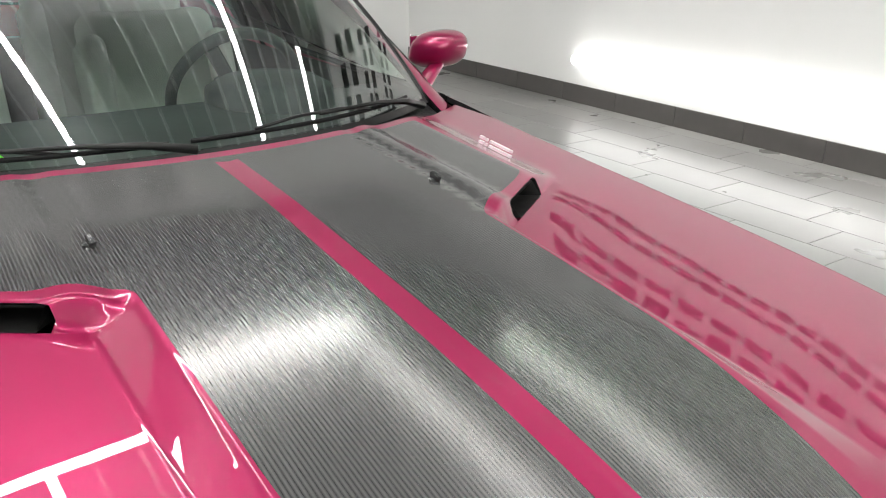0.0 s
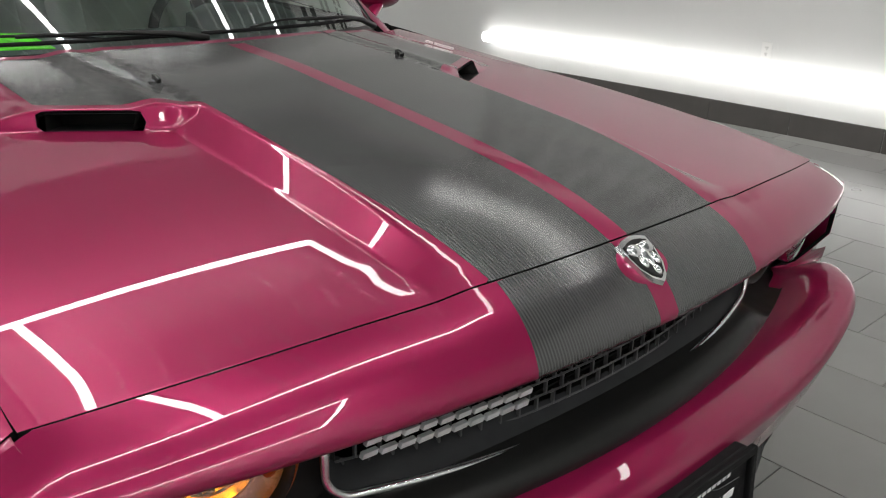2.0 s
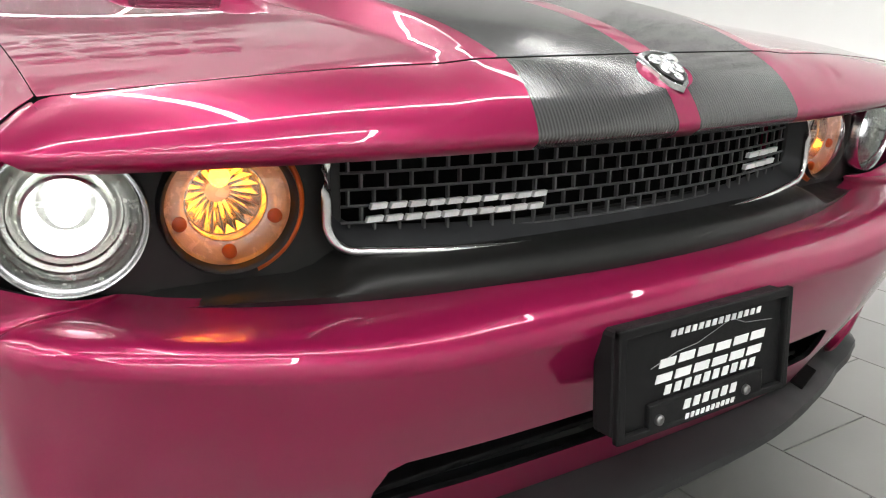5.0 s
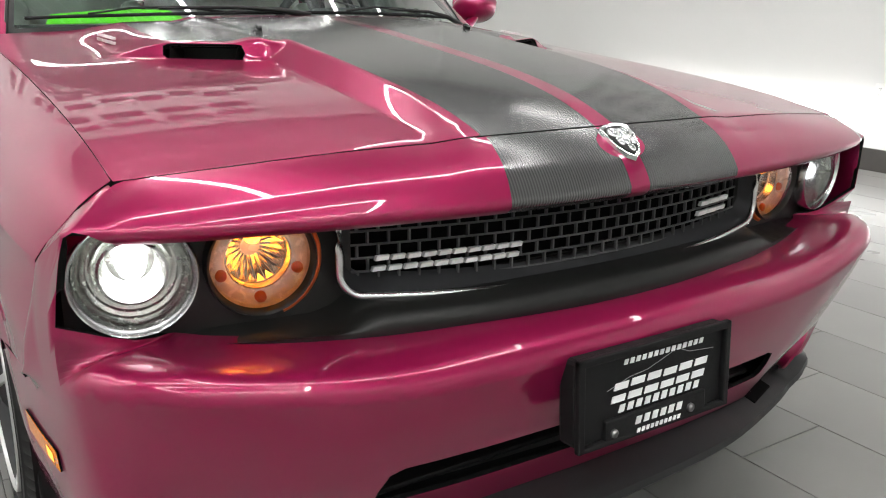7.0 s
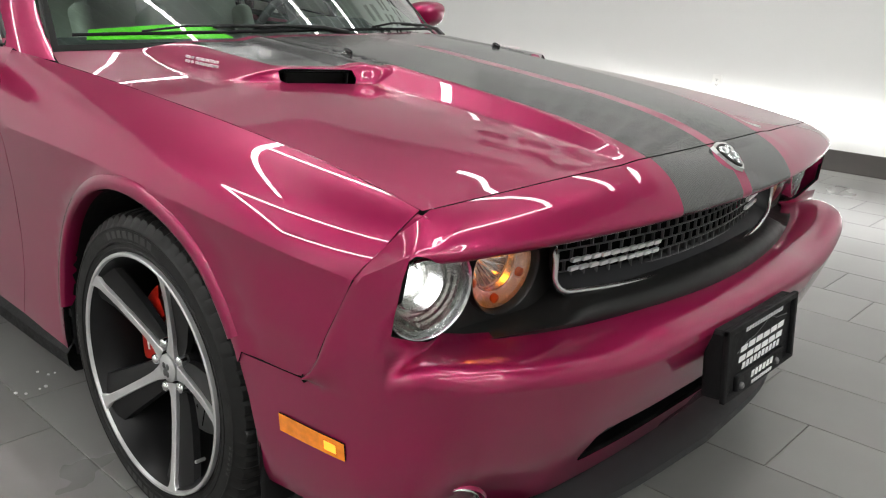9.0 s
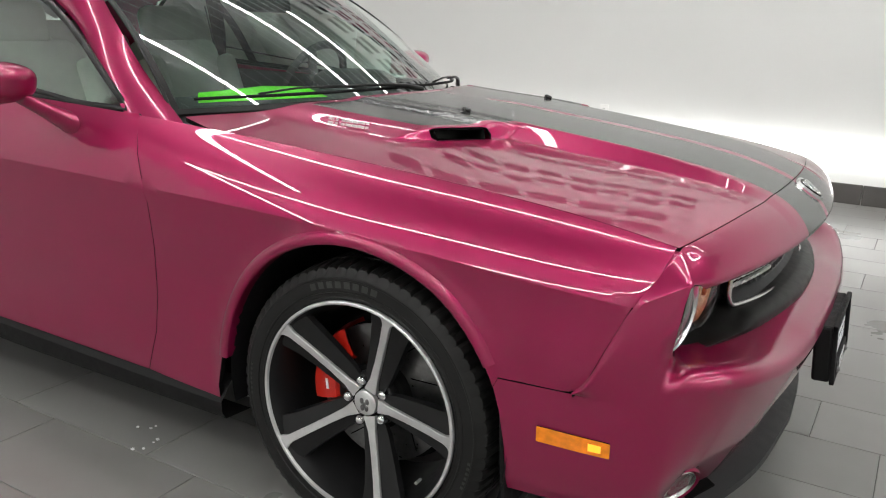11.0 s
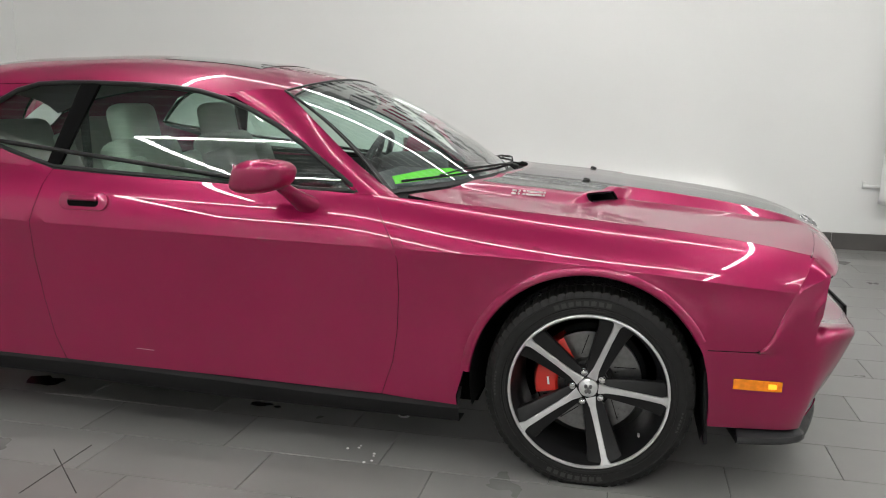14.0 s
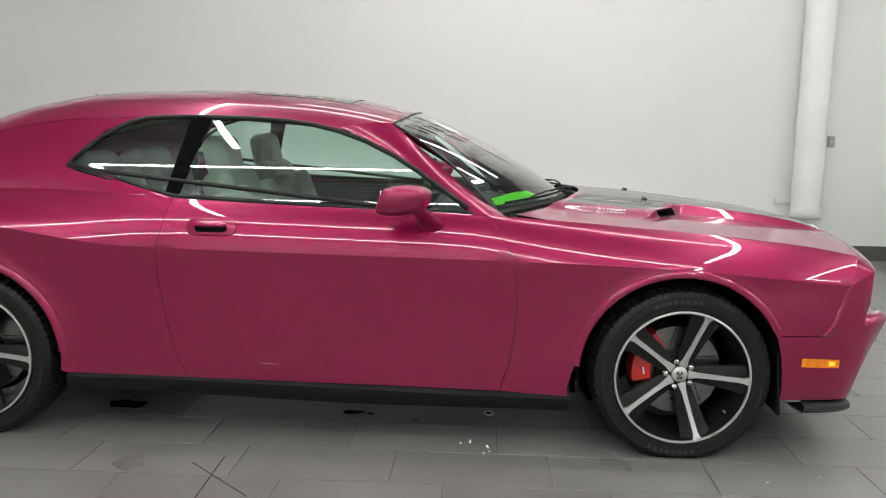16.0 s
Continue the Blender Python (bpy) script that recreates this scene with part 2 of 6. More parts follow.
def skin(name, loop, surf, materials, parent, step=0.03, thick=0.014, gap=0.0017, flip=False, mirror=False, holes=(), edges=(), pick=None, label="", names=None):
    """A body panel: a smooth surface surf(u, v) over the region inside a loop, with its edges turned in. Left copy if mirror."""
    from mathutils.geometry import delaunay_2d_cdt

    loop = inset(resample(loop, step), gap) if gap else resample(loop, step)
    holes = [inset(resample(list(h), step * 0.7), -gap) if gap else resample(list(h), step * 0.7) for h in holes]
    coords, segs = [], []
    for ring in [loop, *holes]:
        k = len(coords)
        coords += [Vector(p) for p in ring]
        segs += [(k + i, k + (i + 1) % len(ring)) for i in range(len(ring))]
    for line in edges:
        line = list(line)
        pts = [line[0]]
        for (x0, y0), (x1, y1) in zip(line, line[1:]):
            n = max(1, int(round(math.hypot(x1 - x0, y1 - y0) / step)))
            pts += [(x0 + (x1 - x0) * i / n, y0 + (y1 - y0) * i / n) for i in range(1, n + 1)]
        k = len(coords)
        coords += [Vector(p) for p in pts]
        segs += [(k + i, k + i + 1) for i in range(len(pts) - 1)]
    us, vs = [p[0] for p in loop], [p[1] for p in loop]
    fixed = np.array([c[:] for c in coords])
    u = min(us)
    row = 0
    while u < max(us):
        v = min(vs) + (step / 2 if row % 2 else 0)
        while v < max(vs):
            if inside((u, v), loop) and not any(inside((u, v), h) for h in holes) and np.min(np.abs(fixed - (u, v)).max(1)) > step * 0.42:
                coords.append(Vector((u, v)))
            v += step
        u += step * 0.87
        row += 1
    pts, _, tris, *_ = delaunay_2d_cdt(coords, segs, [], 0, 1e-6)
    keep = []
    for t in tris:
        c = sum((pts[i] for i in t), Vector((0, 0))) / 3
        if inside(c, loop) and not any(inside(c, h) for h in holes):
            keep.append(tuple(t))
    pos, nor = [], []
    e = 0.0018
    for p in pts:
        u, v = p
        a = Vector(surf(u + e, v)) - Vector(surf(u - e, v))
        b = Vector(surf(u, v + e)) - Vector(surf(u, v - e))
        n = a.cross(b).normalized()
        pos.append(Vector(surf(u, v)))
        nor.append(-n if flip else n)
    # boundary edges
    count = {}
    for t in keep:
        for i in range(3):
            a, b = t[i], t[(i + 1) % 3]
            count[(a, b)] = 1
    rim = [(a, b) for (a, b) in count if (b, a) not in count]
    faces = [t if not flip else t[::-1] for t in keep]
    kinds = [pick(sum((pts[i] for i in t), Vector((0, 0))) / 3) if pick else 0 for t in keep]
    if thick:
        lip = {}
        for a, b in rim:
            for i in (a, b):
                if i not in lip:
                    lip[i] = (len(pos), len(pos) + 1)
                    tangent = (pos[b] - pos[a]).normalized()
                    out = tangent.cross(nor[i]).normalized() * (-1 if flip else 1)
                    pos += [pos[i] + out * 0.0008 - nor[i] * 0.0005, pos[i] - nor[i] * thick]
                    nor += [(nor[i] + out).normalized(), out]
        for a, b in rim:
            k = pick(sum((pts[i] for i in (a, b)), Vector((0, 0))) / 2) if pick else 0
            for q, kind in (((b, a, lip[a][0], lip[b][0]), k), ((lip[b][0], lip[a][0], lip[a][1], lip[b][1]), len(materials))):
                faces.append(q if not flip else q[::-1])
                kinds.append(kind)
    made = []
    for side in (1, -1) if mirror else (1,):
        me = bpy.data.meshes.new(name)
        me.from_pydata([(p.x, p.y * side, p.z) for p in pos], [], [f if side > 0 else f[::-1] for f in faces])
        # turned-in edges are near-black: the gap's shade is in their colour
        for m in [*materials, BLACK_DEEP]:
            me.materials.append(m)
        me.polygons.foreach_set("material_index", kinds)
        me.shade_smooth()
        me.normals_split_custom_set_from_vertices([(n.x, n.y * side, n.z) for n in nor])
        ob = new(name, me)
        ob.parent = parent
        if label:
            tagged(ob, label)
        made.append(ob)
    return made


# ---- room ----
WALL_Y, X0, X1, Y0, CEIL_Z = 4.52, -6.6, 7.0, -8.0, 4.5


def plain_wall(name, size, at):
    return tagged(part(name, box_bm(size, at), WALL), "plain white painted showroom wall", "wall", kind="structure")


plain_wall("wall_north", (X1 - X0 + 0.4, 0.2, CEIL_Z), ((X0 + X1) / 2, WALL_Y + 0.1, CEIL_Z / 2))
plain_wall("wall_south", (X1 - X0 + 0.4, 0.2, CEIL_Z), ((X0 + X1) / 2, Y0 - 0.1, CEIL_Z / 2))
plain_wall("wall_east", (0.2, WALL_Y - Y0, CEIL_Z), (X1 + 0.1, (WALL_Y + Y0) / 2, CEIL_Z / 2))
plain_wall("wall_west", (0.2, WALL_Y - Y0, CEIL_Z), (X0 - 0.1, (WALL_Y + Y0) / 2, CEIL_Z / 2))
tagged(part("ceiling", box_bm((X1 - X0 + 0.4, WALL_Y - Y0 + 0.4, 0.2), ((X0 + X1) / 2, (WALL_Y + Y0) / 2, CEIL_Z + 0.1)), CEIL), "dark grey ceiling over the showroom", "ceiling", kind="structure")
floor = tagged(part("floor", box_bm((X1 - X0 + 0.4, WALL_Y - Y0 + 0.4, 0.2), ((X0 + X1) / 2, (WALL_Y + Y0) / 2, -0.104)), GROUT), "grey porcelain tile floor in a staggered bond", "floor", kind="structure")
board = tagged(new("baseboard"), "dark grey tile baseboard along the white wall", "baseboard", kind="structure")
me_bb = part("baseboard_tile", box_bm((0.606, 0.012, 0.152), (0, 0, 0), 0.002, seg=1), BASE, board)
me_bb.location = (X0 + 0.305, WALL_Y - 0.006, 0.076)
for k in range(1, 26):
    o = new("baseboard_tile", me_bb.data)
    o.parent = board
    o.location = (X0 + 0.305 + 0.61 * k, WALL_Y - 0.006, 0.076)


def light_tube(points, radius, label, group):
    bm = tube_bm(points, radius, 10)
    return tagged(part("light_tube", bm, TUBE, None, "", True, 40), label, "light", group)


for xa, xb in ((-3.99, -1.49), (-1.47, 1.03)):
    o = light_tube([(xa, WALL_Y - 0.06, 0.366), (xb, WALL_Y - 0.06, 0.366)], 0.045, "long lit white tube light low on the wall", "wall tube lights")
TZ = 4.1
for p, q in (((-4.6, -4.05), (1.7, -4.05)), ((-4.6, -6.5), (1.7, -6.5)), ((-4.6, -6.5), (-4.6, -4.05)), ((1.7, -6.5), (1.7, -4.05)),
             ((-3.0, -0.35), (1.6, -0.35)), ((-3.0, 2.0), (1.6, 2.0)), ((-3.0, -3.2), (-3.0, 2.0)), ((1.6, -3.2), (1.6, 2.0)), ((-2.5, 3.2), (1.6, 3.2)), ((3.6, -4.4), (3.6, 0.6)), ((6.4, -4.4), (6.4, 0.6)), ((3.6, 0.6), (6.4, 0.6)), ((3.6, -4.4), (6.4, -4.4))):
    o = tagged(part("light_tube", tube_bm([(*p, TZ), (*q, TZ)], 0.034, 10), TUBE_DIM if min(p[1], q[1]) > 1.9 else TUBE_HIGH, None, "", True, 40), "bright slim ceiling tube light hung in a rectangle", "light", "ceiling tube lights")
    for f in (0.1, 0.9):
        x, y = p[0] + (q[0] - p[0]) * f, p[1] + (q[1] - p[1]) * f
        part("hanger", tube_bm([(x, y, TZ + 0.02), (x, y, CEIL_Z + 0.01)], 0.004, 6), STEEL, o)
bm = bmesh.new()
for k in range(42):
    box_bm((X1 - X0, 0.03, 0.05), ((X0 + X1) / 2, Y0 + 0.15 + 0.3 * k, CEIL_Z - 0.02), bm=bm)
tagged(part("ceiling_ribs", bm, vary(mat("grey_roof_rib", (0.42, 0.44, 0.44), 0.45, 0.0), 3, 0.1)), "grey metal ribs across the dark ceiling", "ceiling", kind="structure")

# ---- car ----
car = thing("coupe_car", "glossy fuchsia two-door muscle coupe with carbon-look black hood stripes", "car")

Wc = lerp_table([0.95, 0.80, 0.69, 0.60, 0.52, 0.40, 0.2, 0.0, -0.7, -1.4, -2.1, -2.6, -2.95, -3.5, -4.05], [0.70, 0.83, 0.874, 0.893, 0.905, 0.914, 0.922, 0.928, 0.928, 0.928, 0.932, 0.95, 0.958, 0.935, 0.82])
zc = lerp_table([0.9, 0.5, 0.18, -0.15, -0.7, -1.38, -2.3, -2.77, -3.3, -4.1], [0.70, 0.738, 0.766, 0.787, 0.799, 0.808, 0.826, 0.896, 0.93, 0.93])
ye = lerp_table([0.75, 0.2, -0.17, -0.6, -0.83, -1.6, -2.1, -2.6, -3.3, -4.1], [0.785, 0.79, 0.795, 0.815, 0.836, 0.835, 0.83, 0.80, 0.79, 0.72])
ze = lerp_table([0.76, 0.70, 0.58, 0.41, 0.22, 0.0, -0.2, -0.5, -0.83, -1.63, -2.1, -2.6, -3.3, -4.1], [0.818, 0.830, 0.855, 0.877, 0.896, 0.914, 0.929, 0.951, 0.973, 0.996, 1.015, 1.036, 1.03, 1.0])
zr = lerp_table([-0.9, -1.14, -1.37, -1.64, -2.05, -2.33, -2.55, -2.84, -3.0, -3.19, -3.6], [1.25, 1.381, 1.433, 1.466, 1.483, 1.476, 1.467, 1.424, 1.381, 1.302, 1.06])
Wc, zc, ye, ze = soften(Wc, 0.10), soften(zc, 0.22), soften(ye, 0.22), soften(ze, 0.16)
ZB = 0.24
V1, V2, V3 = 0.54, 0.74, 1.34


def roof_section(x, s):
    """Upper body section, s from 0 at the belt to 1 at the middle of the roof."""
    top, y0, z0 = zr(x), ye(x), ze(x)
    zt = max(top - 0.135, z0 + 0.03)
    yr = 0.655 + 0.05 * smooth01((-1.0 - x) / -0.5) if x > -1.0 else 0.655
    if s < 0.45:
        t = s / 0.45
        bow = 0.018 * 4 * t * (1 - t)
        return y0 + (yr - y0) * t + bow, z0 + (zt - z0) * t
    t = (s - 0.45) / 0.55
    y = yr * (1 - t)
    q = y / yr
    return y, top - 0.075 * q**2 - (top - zt - 0.075) * q**6


def side(x, v):
    """Right flank: lower panel, shoulder, greenhouse."""
    w, c = Wc(x), zc(x)
    if v <= V1:
        z = ZB + (c - ZB) * v / V1
        d = c - z
        y = w - 0.045 * d + 0.02 * math.sin(math.pi * min(1, d / 0.5)) * -0.4
        r = math.hypot(x, z - 0.347)
        r2 = math.hypot(x + 2.946, z - 0.352)
        y += 0.012 * smooth01((0.47 - min(r, r2)) / 0.06)
        y += 0.021 * smooth01((x - 0.2) / 0.25) * smooth01(d / 0.15)
        return (x, -y, z)
    if v <= V2:
        t = (v - V1) / (V2 - V1)
        a, b = (w, c), (ye(x), ze(x))
        m = (w - 0.35 * (w - b[0]), c + 0.75 * (b[1] - c))
        y = (1 - t) ** 2 * a[0] + 2 * t * (1 - t) * m[0] + t * t * b[0]
        z = (1 - t) ** 2 * a[1] + 2 * t * (1 - t) * m[1] + t * t * b[1]
        return (x, -y, z)
    y, z = roof_section(x, (v - V2) / (V3 - V2))
    return (x, -y, z)


def v_of(x, z):
    c, e = zc(x), ze(x)
    if z <= c:
        return V1 * (z - ZB) / (c - ZB)
    lo, hi = V1, V2 + 0.45 * (V3 - V2)
    for _ in range(40):
        mid = (lo + hi) / 2
        if side(x, mid)[2] < z:
            lo = mid
        else:
            hi = mid
    return (lo + hi) / 2


def xz(points):
    return [(x, v_of(x, z)) for x, z in points]


def arc(cx, cz, r, a0, a1, n=24):
    return [(cx + r * math.cos(radians(a0 + (a1 - a0) * k / n)), cz + r * math.sin(radians(a0 + (a1 - a0) * k / n))) for k in range(n + 1)]


crease = [(x, V1) for x in np.arange(-4.0, 0.69, 0.05)]


def crease_on(a, b):
    out = []
    for dv in (-0.012, -0.0025, 0.0025, 0.012, 0.028, 0.045, 0.062, 0.079, 0.096, 0.113, 0.130, 0.147, 0.164, 0.181):
        out.append([(a, V1 + dv), *[(float(x), V1 + dv) for x in np.arange(a + 0.05, b - 0.02, 0.05)], (b, V1 + dv)])
    return out


DOOR_F = [(-0.79, 0.975), (-0.725, 0.879), (-0.69, 0.823), (-0.668, 0.755), (-0.664, 0.641), (-0.670, 0.50), (-0.686, 0.384), (-0.727, 0.258)]
DOOR_R = [(-2.085, 1.016), (-2.108, 0.912), (-2.128, 0.819), (-2.124, 0.679), (-2.099, 0.514), (-2.064, 0.372), (-2.019, 0.275)]
# front fender
seam_z = lerp_table([0.40, 0.525, 0.545, 0.57, 0.605, 0.65, 0.688, 0.694], [0.524, 0.525, 0.529, 0.556, 0.635, 0.735, 0.80, 0.828])
fender = xz([(-0.448, 0.244), *[(-0.452, 0.28), (-0.425, 0.38)], *[p for p in arc(-0.003, 0.347, 0.405, 165, 22, 30)], (0.385, 0.525), *[(float(x), seam_z(float(x))) for x in np.linspace(0.42, 0.692, 24)]])
fender += [(0.694, V2)] + [(x, V2) for x in (0.55, 0.4, 0.2, 0.0, -0.2, -0.4, -0.6, -0.79)]
fender += xz(DOOR_F)[1:] + xz([(-0.60, 0.25)])
skin("front_fender", fender, side, [PAINT], car, 0.035, mirror=True, edges=crease_on(-0.62, 0.60))
door_top = [(x, V2) for x in (-0.86, -1.0, -1.2, -1.4, -1.6, -1.8, -2.0)]
door_loop = xz(DOOR_F)[::-1] + door_top + xz(DOOR_R) + xz([(-1.6, 0.27), (-1.2, 0.265)])
doors = skin("door", door_loop, side, [PAINT], car, 0.04, mirror=True, edges=crease_on(-2.06, -0.76))
# quarter panel with the roof pillar
quarter = xz(DOOR_R)[::-1] + [(-2.30, v_of(-2.30, 1.072)), (-2.56, v_of(-2.56, 1.150)), (-2.42, v_of(-2.42, 1.285)), (-2.25, v_of(-2.25, 1.352))]
quarter += [(-2.25, V2 + 0.45 * (V3 - V2)), (-2.6, V2 + 0.45 * (V3 - V2)), (-3.0, V2 + 0.45 * (V3 - V2)), (-3.15, V2 + 0.45 * (V3 - V2)), (-3.45, V2 + 0.2 * (V3 - V2)), (-3.6, V2), (-4.0, V2)]
quarter += xz([(-4.02, 0.9), (-4.0, 0.6), (-3.9, 0.35), (-3.36, 0.3)]) + xz(arc(-2.946, 0.352, 0.405, 188, -8, 36)[1:]) + xz([(-2.52, 0.285)])
skin("quarter_panel", quarter, side, [PAINT], car, 0.045, mirror=True, edges=crease_on(-3.95, -2.16) + [[(-2.20, V2 + o), *[(float(x), V2 + o) for x in np.arange(-2.25, -3.5, -0.05)], (-3.52, V2 + o)] for o in (-0.006, 0.004, 0.014, 0.03)])


def roof(x, y):
    top, q = zr(x), abs(y) / 0.655
    return (x, y, top - 0.075 * q**2 - 0.06 * q**6)


roof_edge = [(-1.20, -0.634), (-1.28, -0.648), (-1.42, -0.655), (-1.8, -0.655), (-2.25, -0.655), (-2.7, -0.655), (-3.15, -0.655)]
roof_loop = roof_edge + [(-3.13, -0.4), (-3.12, 0.0), (-3.13, 0.4)] + [(x, -y) for x, y in roof_edge[::-1]] + [(-1.155, 0.35), (-1.135, 0.0), (-1.155, -0.35)]
skin("roof", roof_loop, roof, [PAINT], car, 0.045)


def blend_curve(points):
    xs = [p[0] for p in points]
    return [lerp_table(np.linspace(0, 1, len(points)), [p[k] for p in points]) for k in range(3)]


pl = blend_curve([(-0.815, -0.842, 0.950), (-0.986, -0.79, 1.073), (-1.178, -0.715, 1.2), (-1.417, -0.664, 1.315)])
pu = blend_curve([(-0.695, -0.758, 0.946), (-0.90, -0.717, 1.086), (-1.04, -0.680, 1.200), (-1.20, -0.634, 1.334)])


def pillar(s, t):
    """Windshield pillar: s along it, t across from window to windshield."""
    a, b = Vector([f(s) for f in pl]), Vector([f(s) for f in pu])
    out = Vector((0.25, -0.75, 0.6)).normalized()
    return a.lerp(b, t * 10) + out * 0.018 * 4 * t * 10 * (1 - t * 10) * 0.8


skin("windshield_pillar", [(0, 0), (1, 0), (1, 0.1), (0, 0.1)], pillar, [PAINT], car, 0.03, gap=0.0, flip=True, mirror=True, thick=0.02)


# ---- hood ----
hc = lerp_table([-0.6, -0.45, -0.29, -0.07, 0.1, 0.3, 0.5, 0.66, 0.74, 0.8, 0.86], [1.045, 1.036, 1.022, 1.007, 0.989, 0.967, 0.942, 0.912, 0.888, 0.863, 0.83])
dome = lerp_table([-0.7, -0.45, -0.1, 0.1, 0.35, 0.55, 0.68, 0.76], [0.004, 0.03, 0.042, 0.042, 0.036, 0.028, 0.017, 0.004])


def scoop_line(y):
    return 0.056 - 0.104 * (abs(y) - 0.366) / 0.154


def chamfer(t, ease=0.16):
    """A ramp from 0 to 1 with short rounded ends."""
    t = min(max(t, 0.0), 1.0)
    if t > 0.5:
        return 1 - chamfer(1 - t, ease)
    top = 1 / (1 - ease)
    return top * t * t / (2 * ease) if t < ease else top * (t - ease / 2)


def hood_z(x, y):
    a = abs(y)
    e, d = ze(x), dome(x)
    back = smooth01((scoop_line(y) - x) / 0.03 + 0.5)
    if a < 0.33:
        back *= smooth01((a - 0.25) / 0.08)
    narrow = 1 - chamfer((a - 0.280) / 0.060)
    wide = 1 - smooth01((a - 0.49) / 0.15)
    base = e + (hc(x) - e - d) * (1 - min(a / ye(x), 1.1) ** 1.95)
    return base + d * (narrow + (wide - narrow) * back * (1 - 0.28 * smooth01((a - 0.34) / 0.05)))


def hood_surf(x, y):
    return (x, y, hood_z(x, y))


def hood_front(y):
    return 0.790 - 0.090 * (abs(y) / 0.78) ** 2.2


def hood_rear(y):
    return -0.345 - 0.33 * (abs(y) / 0.78) ** 2.0


ys = np.linspace(-0.786, 0.786, 41)
hood_loop = [(hood_front(y), float(y)) for y in ys] + [(x, ye(x)) for x in (0.55, 0.4, 0.2, 0, -0.2, -0.4, -0.55)] + [(hood_rear(y), float(y)) for y in ys[::-1] * 0.99]
hood_loop += [(x, -ye(x)) for x in (-0.55, -0.4, -0.2, 0, 0.2, 0.4, 0.55)]
STRIPE, MID = 0.278, 0.021


def stripe_edge(x):
    """Half-width of the vinyl along the hood: wider behind the scoops."""
    w = STRIPE - 0.03 * smooth01((x - 0.45) / 0.4)
    k = (0.098 - x) / 0.185
    return w + (0.505 - STRIPE) * (0.5 * smooth01(k) + 0.5 * min(max(k, 0), 1) ** 1.3)


def on_vinyl(x, y):
    a = abs(y)
    return x > hood_rear(y) + 0.028 and (a > MID or x < hood_rear(0) + 0.05) and a < stripe_edge(x)


xs_edge = [float(v) for v in np.concatenate([np.arange(-0.55, -0.1, 0.05), np.arange(-0.1, 0.1, 0.01), np.arange(0.1, 0.79, 0.04)])]
hood_edges = []
for s in (1, -1):
    line = [(x, s * stripe_edge(x)) for x in xs_edge if x > hood_rear(stripe_edge(x)) + 0.03 and x < hood_front(0.27) - 0.012]
    line.append((hood_front(0.25) - 0.005, s * stripe_edge(hood_front(0.25))))
    hood_edges.append(line)
    hood_edges.append([(hood_rear(0) + 0.05, s * MID), (hood_front(0) - 0.004, s * MID)])
    for off in (0.032, 0.026, 0.021, 0.017, -0.013, -0.017, -0.022, -0.030):
        hood_edges.append([(scoop_line(y) + off, s * y) for y in np.arange(0.30, 0.60, 0.012)])
    for off in (-0.008, -0.003, 0.002, 0.007, 0.012):
        hood_edges.append([(scoop_line(y) + off, s * y) for y in np.arange(0.30, 0.367, 0.011)])
        hood_edges.append([(scoop_line(y) + off, s * y) for y in np.arange(0.522, 0.60, 0.012)])
for s in (1, -1):
    for y in (0.281, 0.286, 0.291, 0.310, 0.329, 0.335, 0.341):
        hood_edges.append([(0.105, s * y), (0.72, s * y)])
hood_edges.append([(hood_rear(y) + 0.028, float(y)) for y in np.linspace(-0.49, 0.49, 31)])


def scoop_hole(s):
    lo = [(scoop_line(y) + o, s * y) for y, o in ((0.370, 0.004), (0.376, 0.012), (0.390, 0.013), (0.43, 0.013), (0.46, 0.013), (0.495, 0.013), (0.51, 0.012), (0.516, 0.004))]
    hi = [(scoop_line(y) - o, s * y) for y, o in ((0.513, 0.006), (0.505, 0.009), (0.46, 0.009), (0.43, 0.009), (0.385, 0.009), (0.373, 0.005))]
    return lo + hi


skin("hood", hood_loop, hood_surf, [PAINT, VINYL], car, 0.022, holes=[scoop_hole(1), scoop_hole(-1)], edges=hood_edges, pick=lambda c: 1 if on_vinyl(c[0], c[1]) else 0, gap=0.0020, label="fuchsia hood with twin black carbon-look stripes and two scoops")
for s in (1, -1):
    # dark duct behind each scoop mouth
    turn = Euler((0, 0, s * radians(34))).to_matrix()
    mid = Vector((0.004, s * 0.443, 0.958))
    duct = bmesh.new()
    mouth = [(0.012, -0.07, -0.016), (0.012, 0.07, -0.016), (-0.008, 0.075, 0.009), (-0.008, -0.075, 0.009)]
    deep = [(-0.10, -0.075, -0.03), (-0.10, 0.075, -0.03), (-0.10, 0.075, 0.008), (-0.10, -0.075, 0.008)]
    ra, rb = [[duct.verts.new(mid + turn @ Vector(p)) for p in q] for q in (mouth, deep)]
    for i in range(4):
        duct.faces.new([ra[i], ra[(i + 1) % 4], rb[(i + 1) % 4], rb[i]])
    duct.faces.new(rb)
    part("scoop_duct", duct, BLACK_SATIN, car)


# ---- nose and front bumper: one cover ----
plan = [(0.938, 0.0), (0.933, 0.25), (0.916, 0.48), (0.893, 0.63), (0.860, 0.75), (0.810, 0.825), (0.738, 0.872), (0.645, 0.888), (0.57, 0.900), (0.47, 0.912), (0.40, 0.920), (0.30, 0.926)]
dist = [0.0]
for a, b in zip(plan, plan[1:]):
    dist.append(dist[-1] + math.hypot(a[0] - b[0], a[1] - b[1]))
px, py = lerp_table(dist, [p[0] for p in plan]), lerp_table(dist, [p[1] for p in plan])


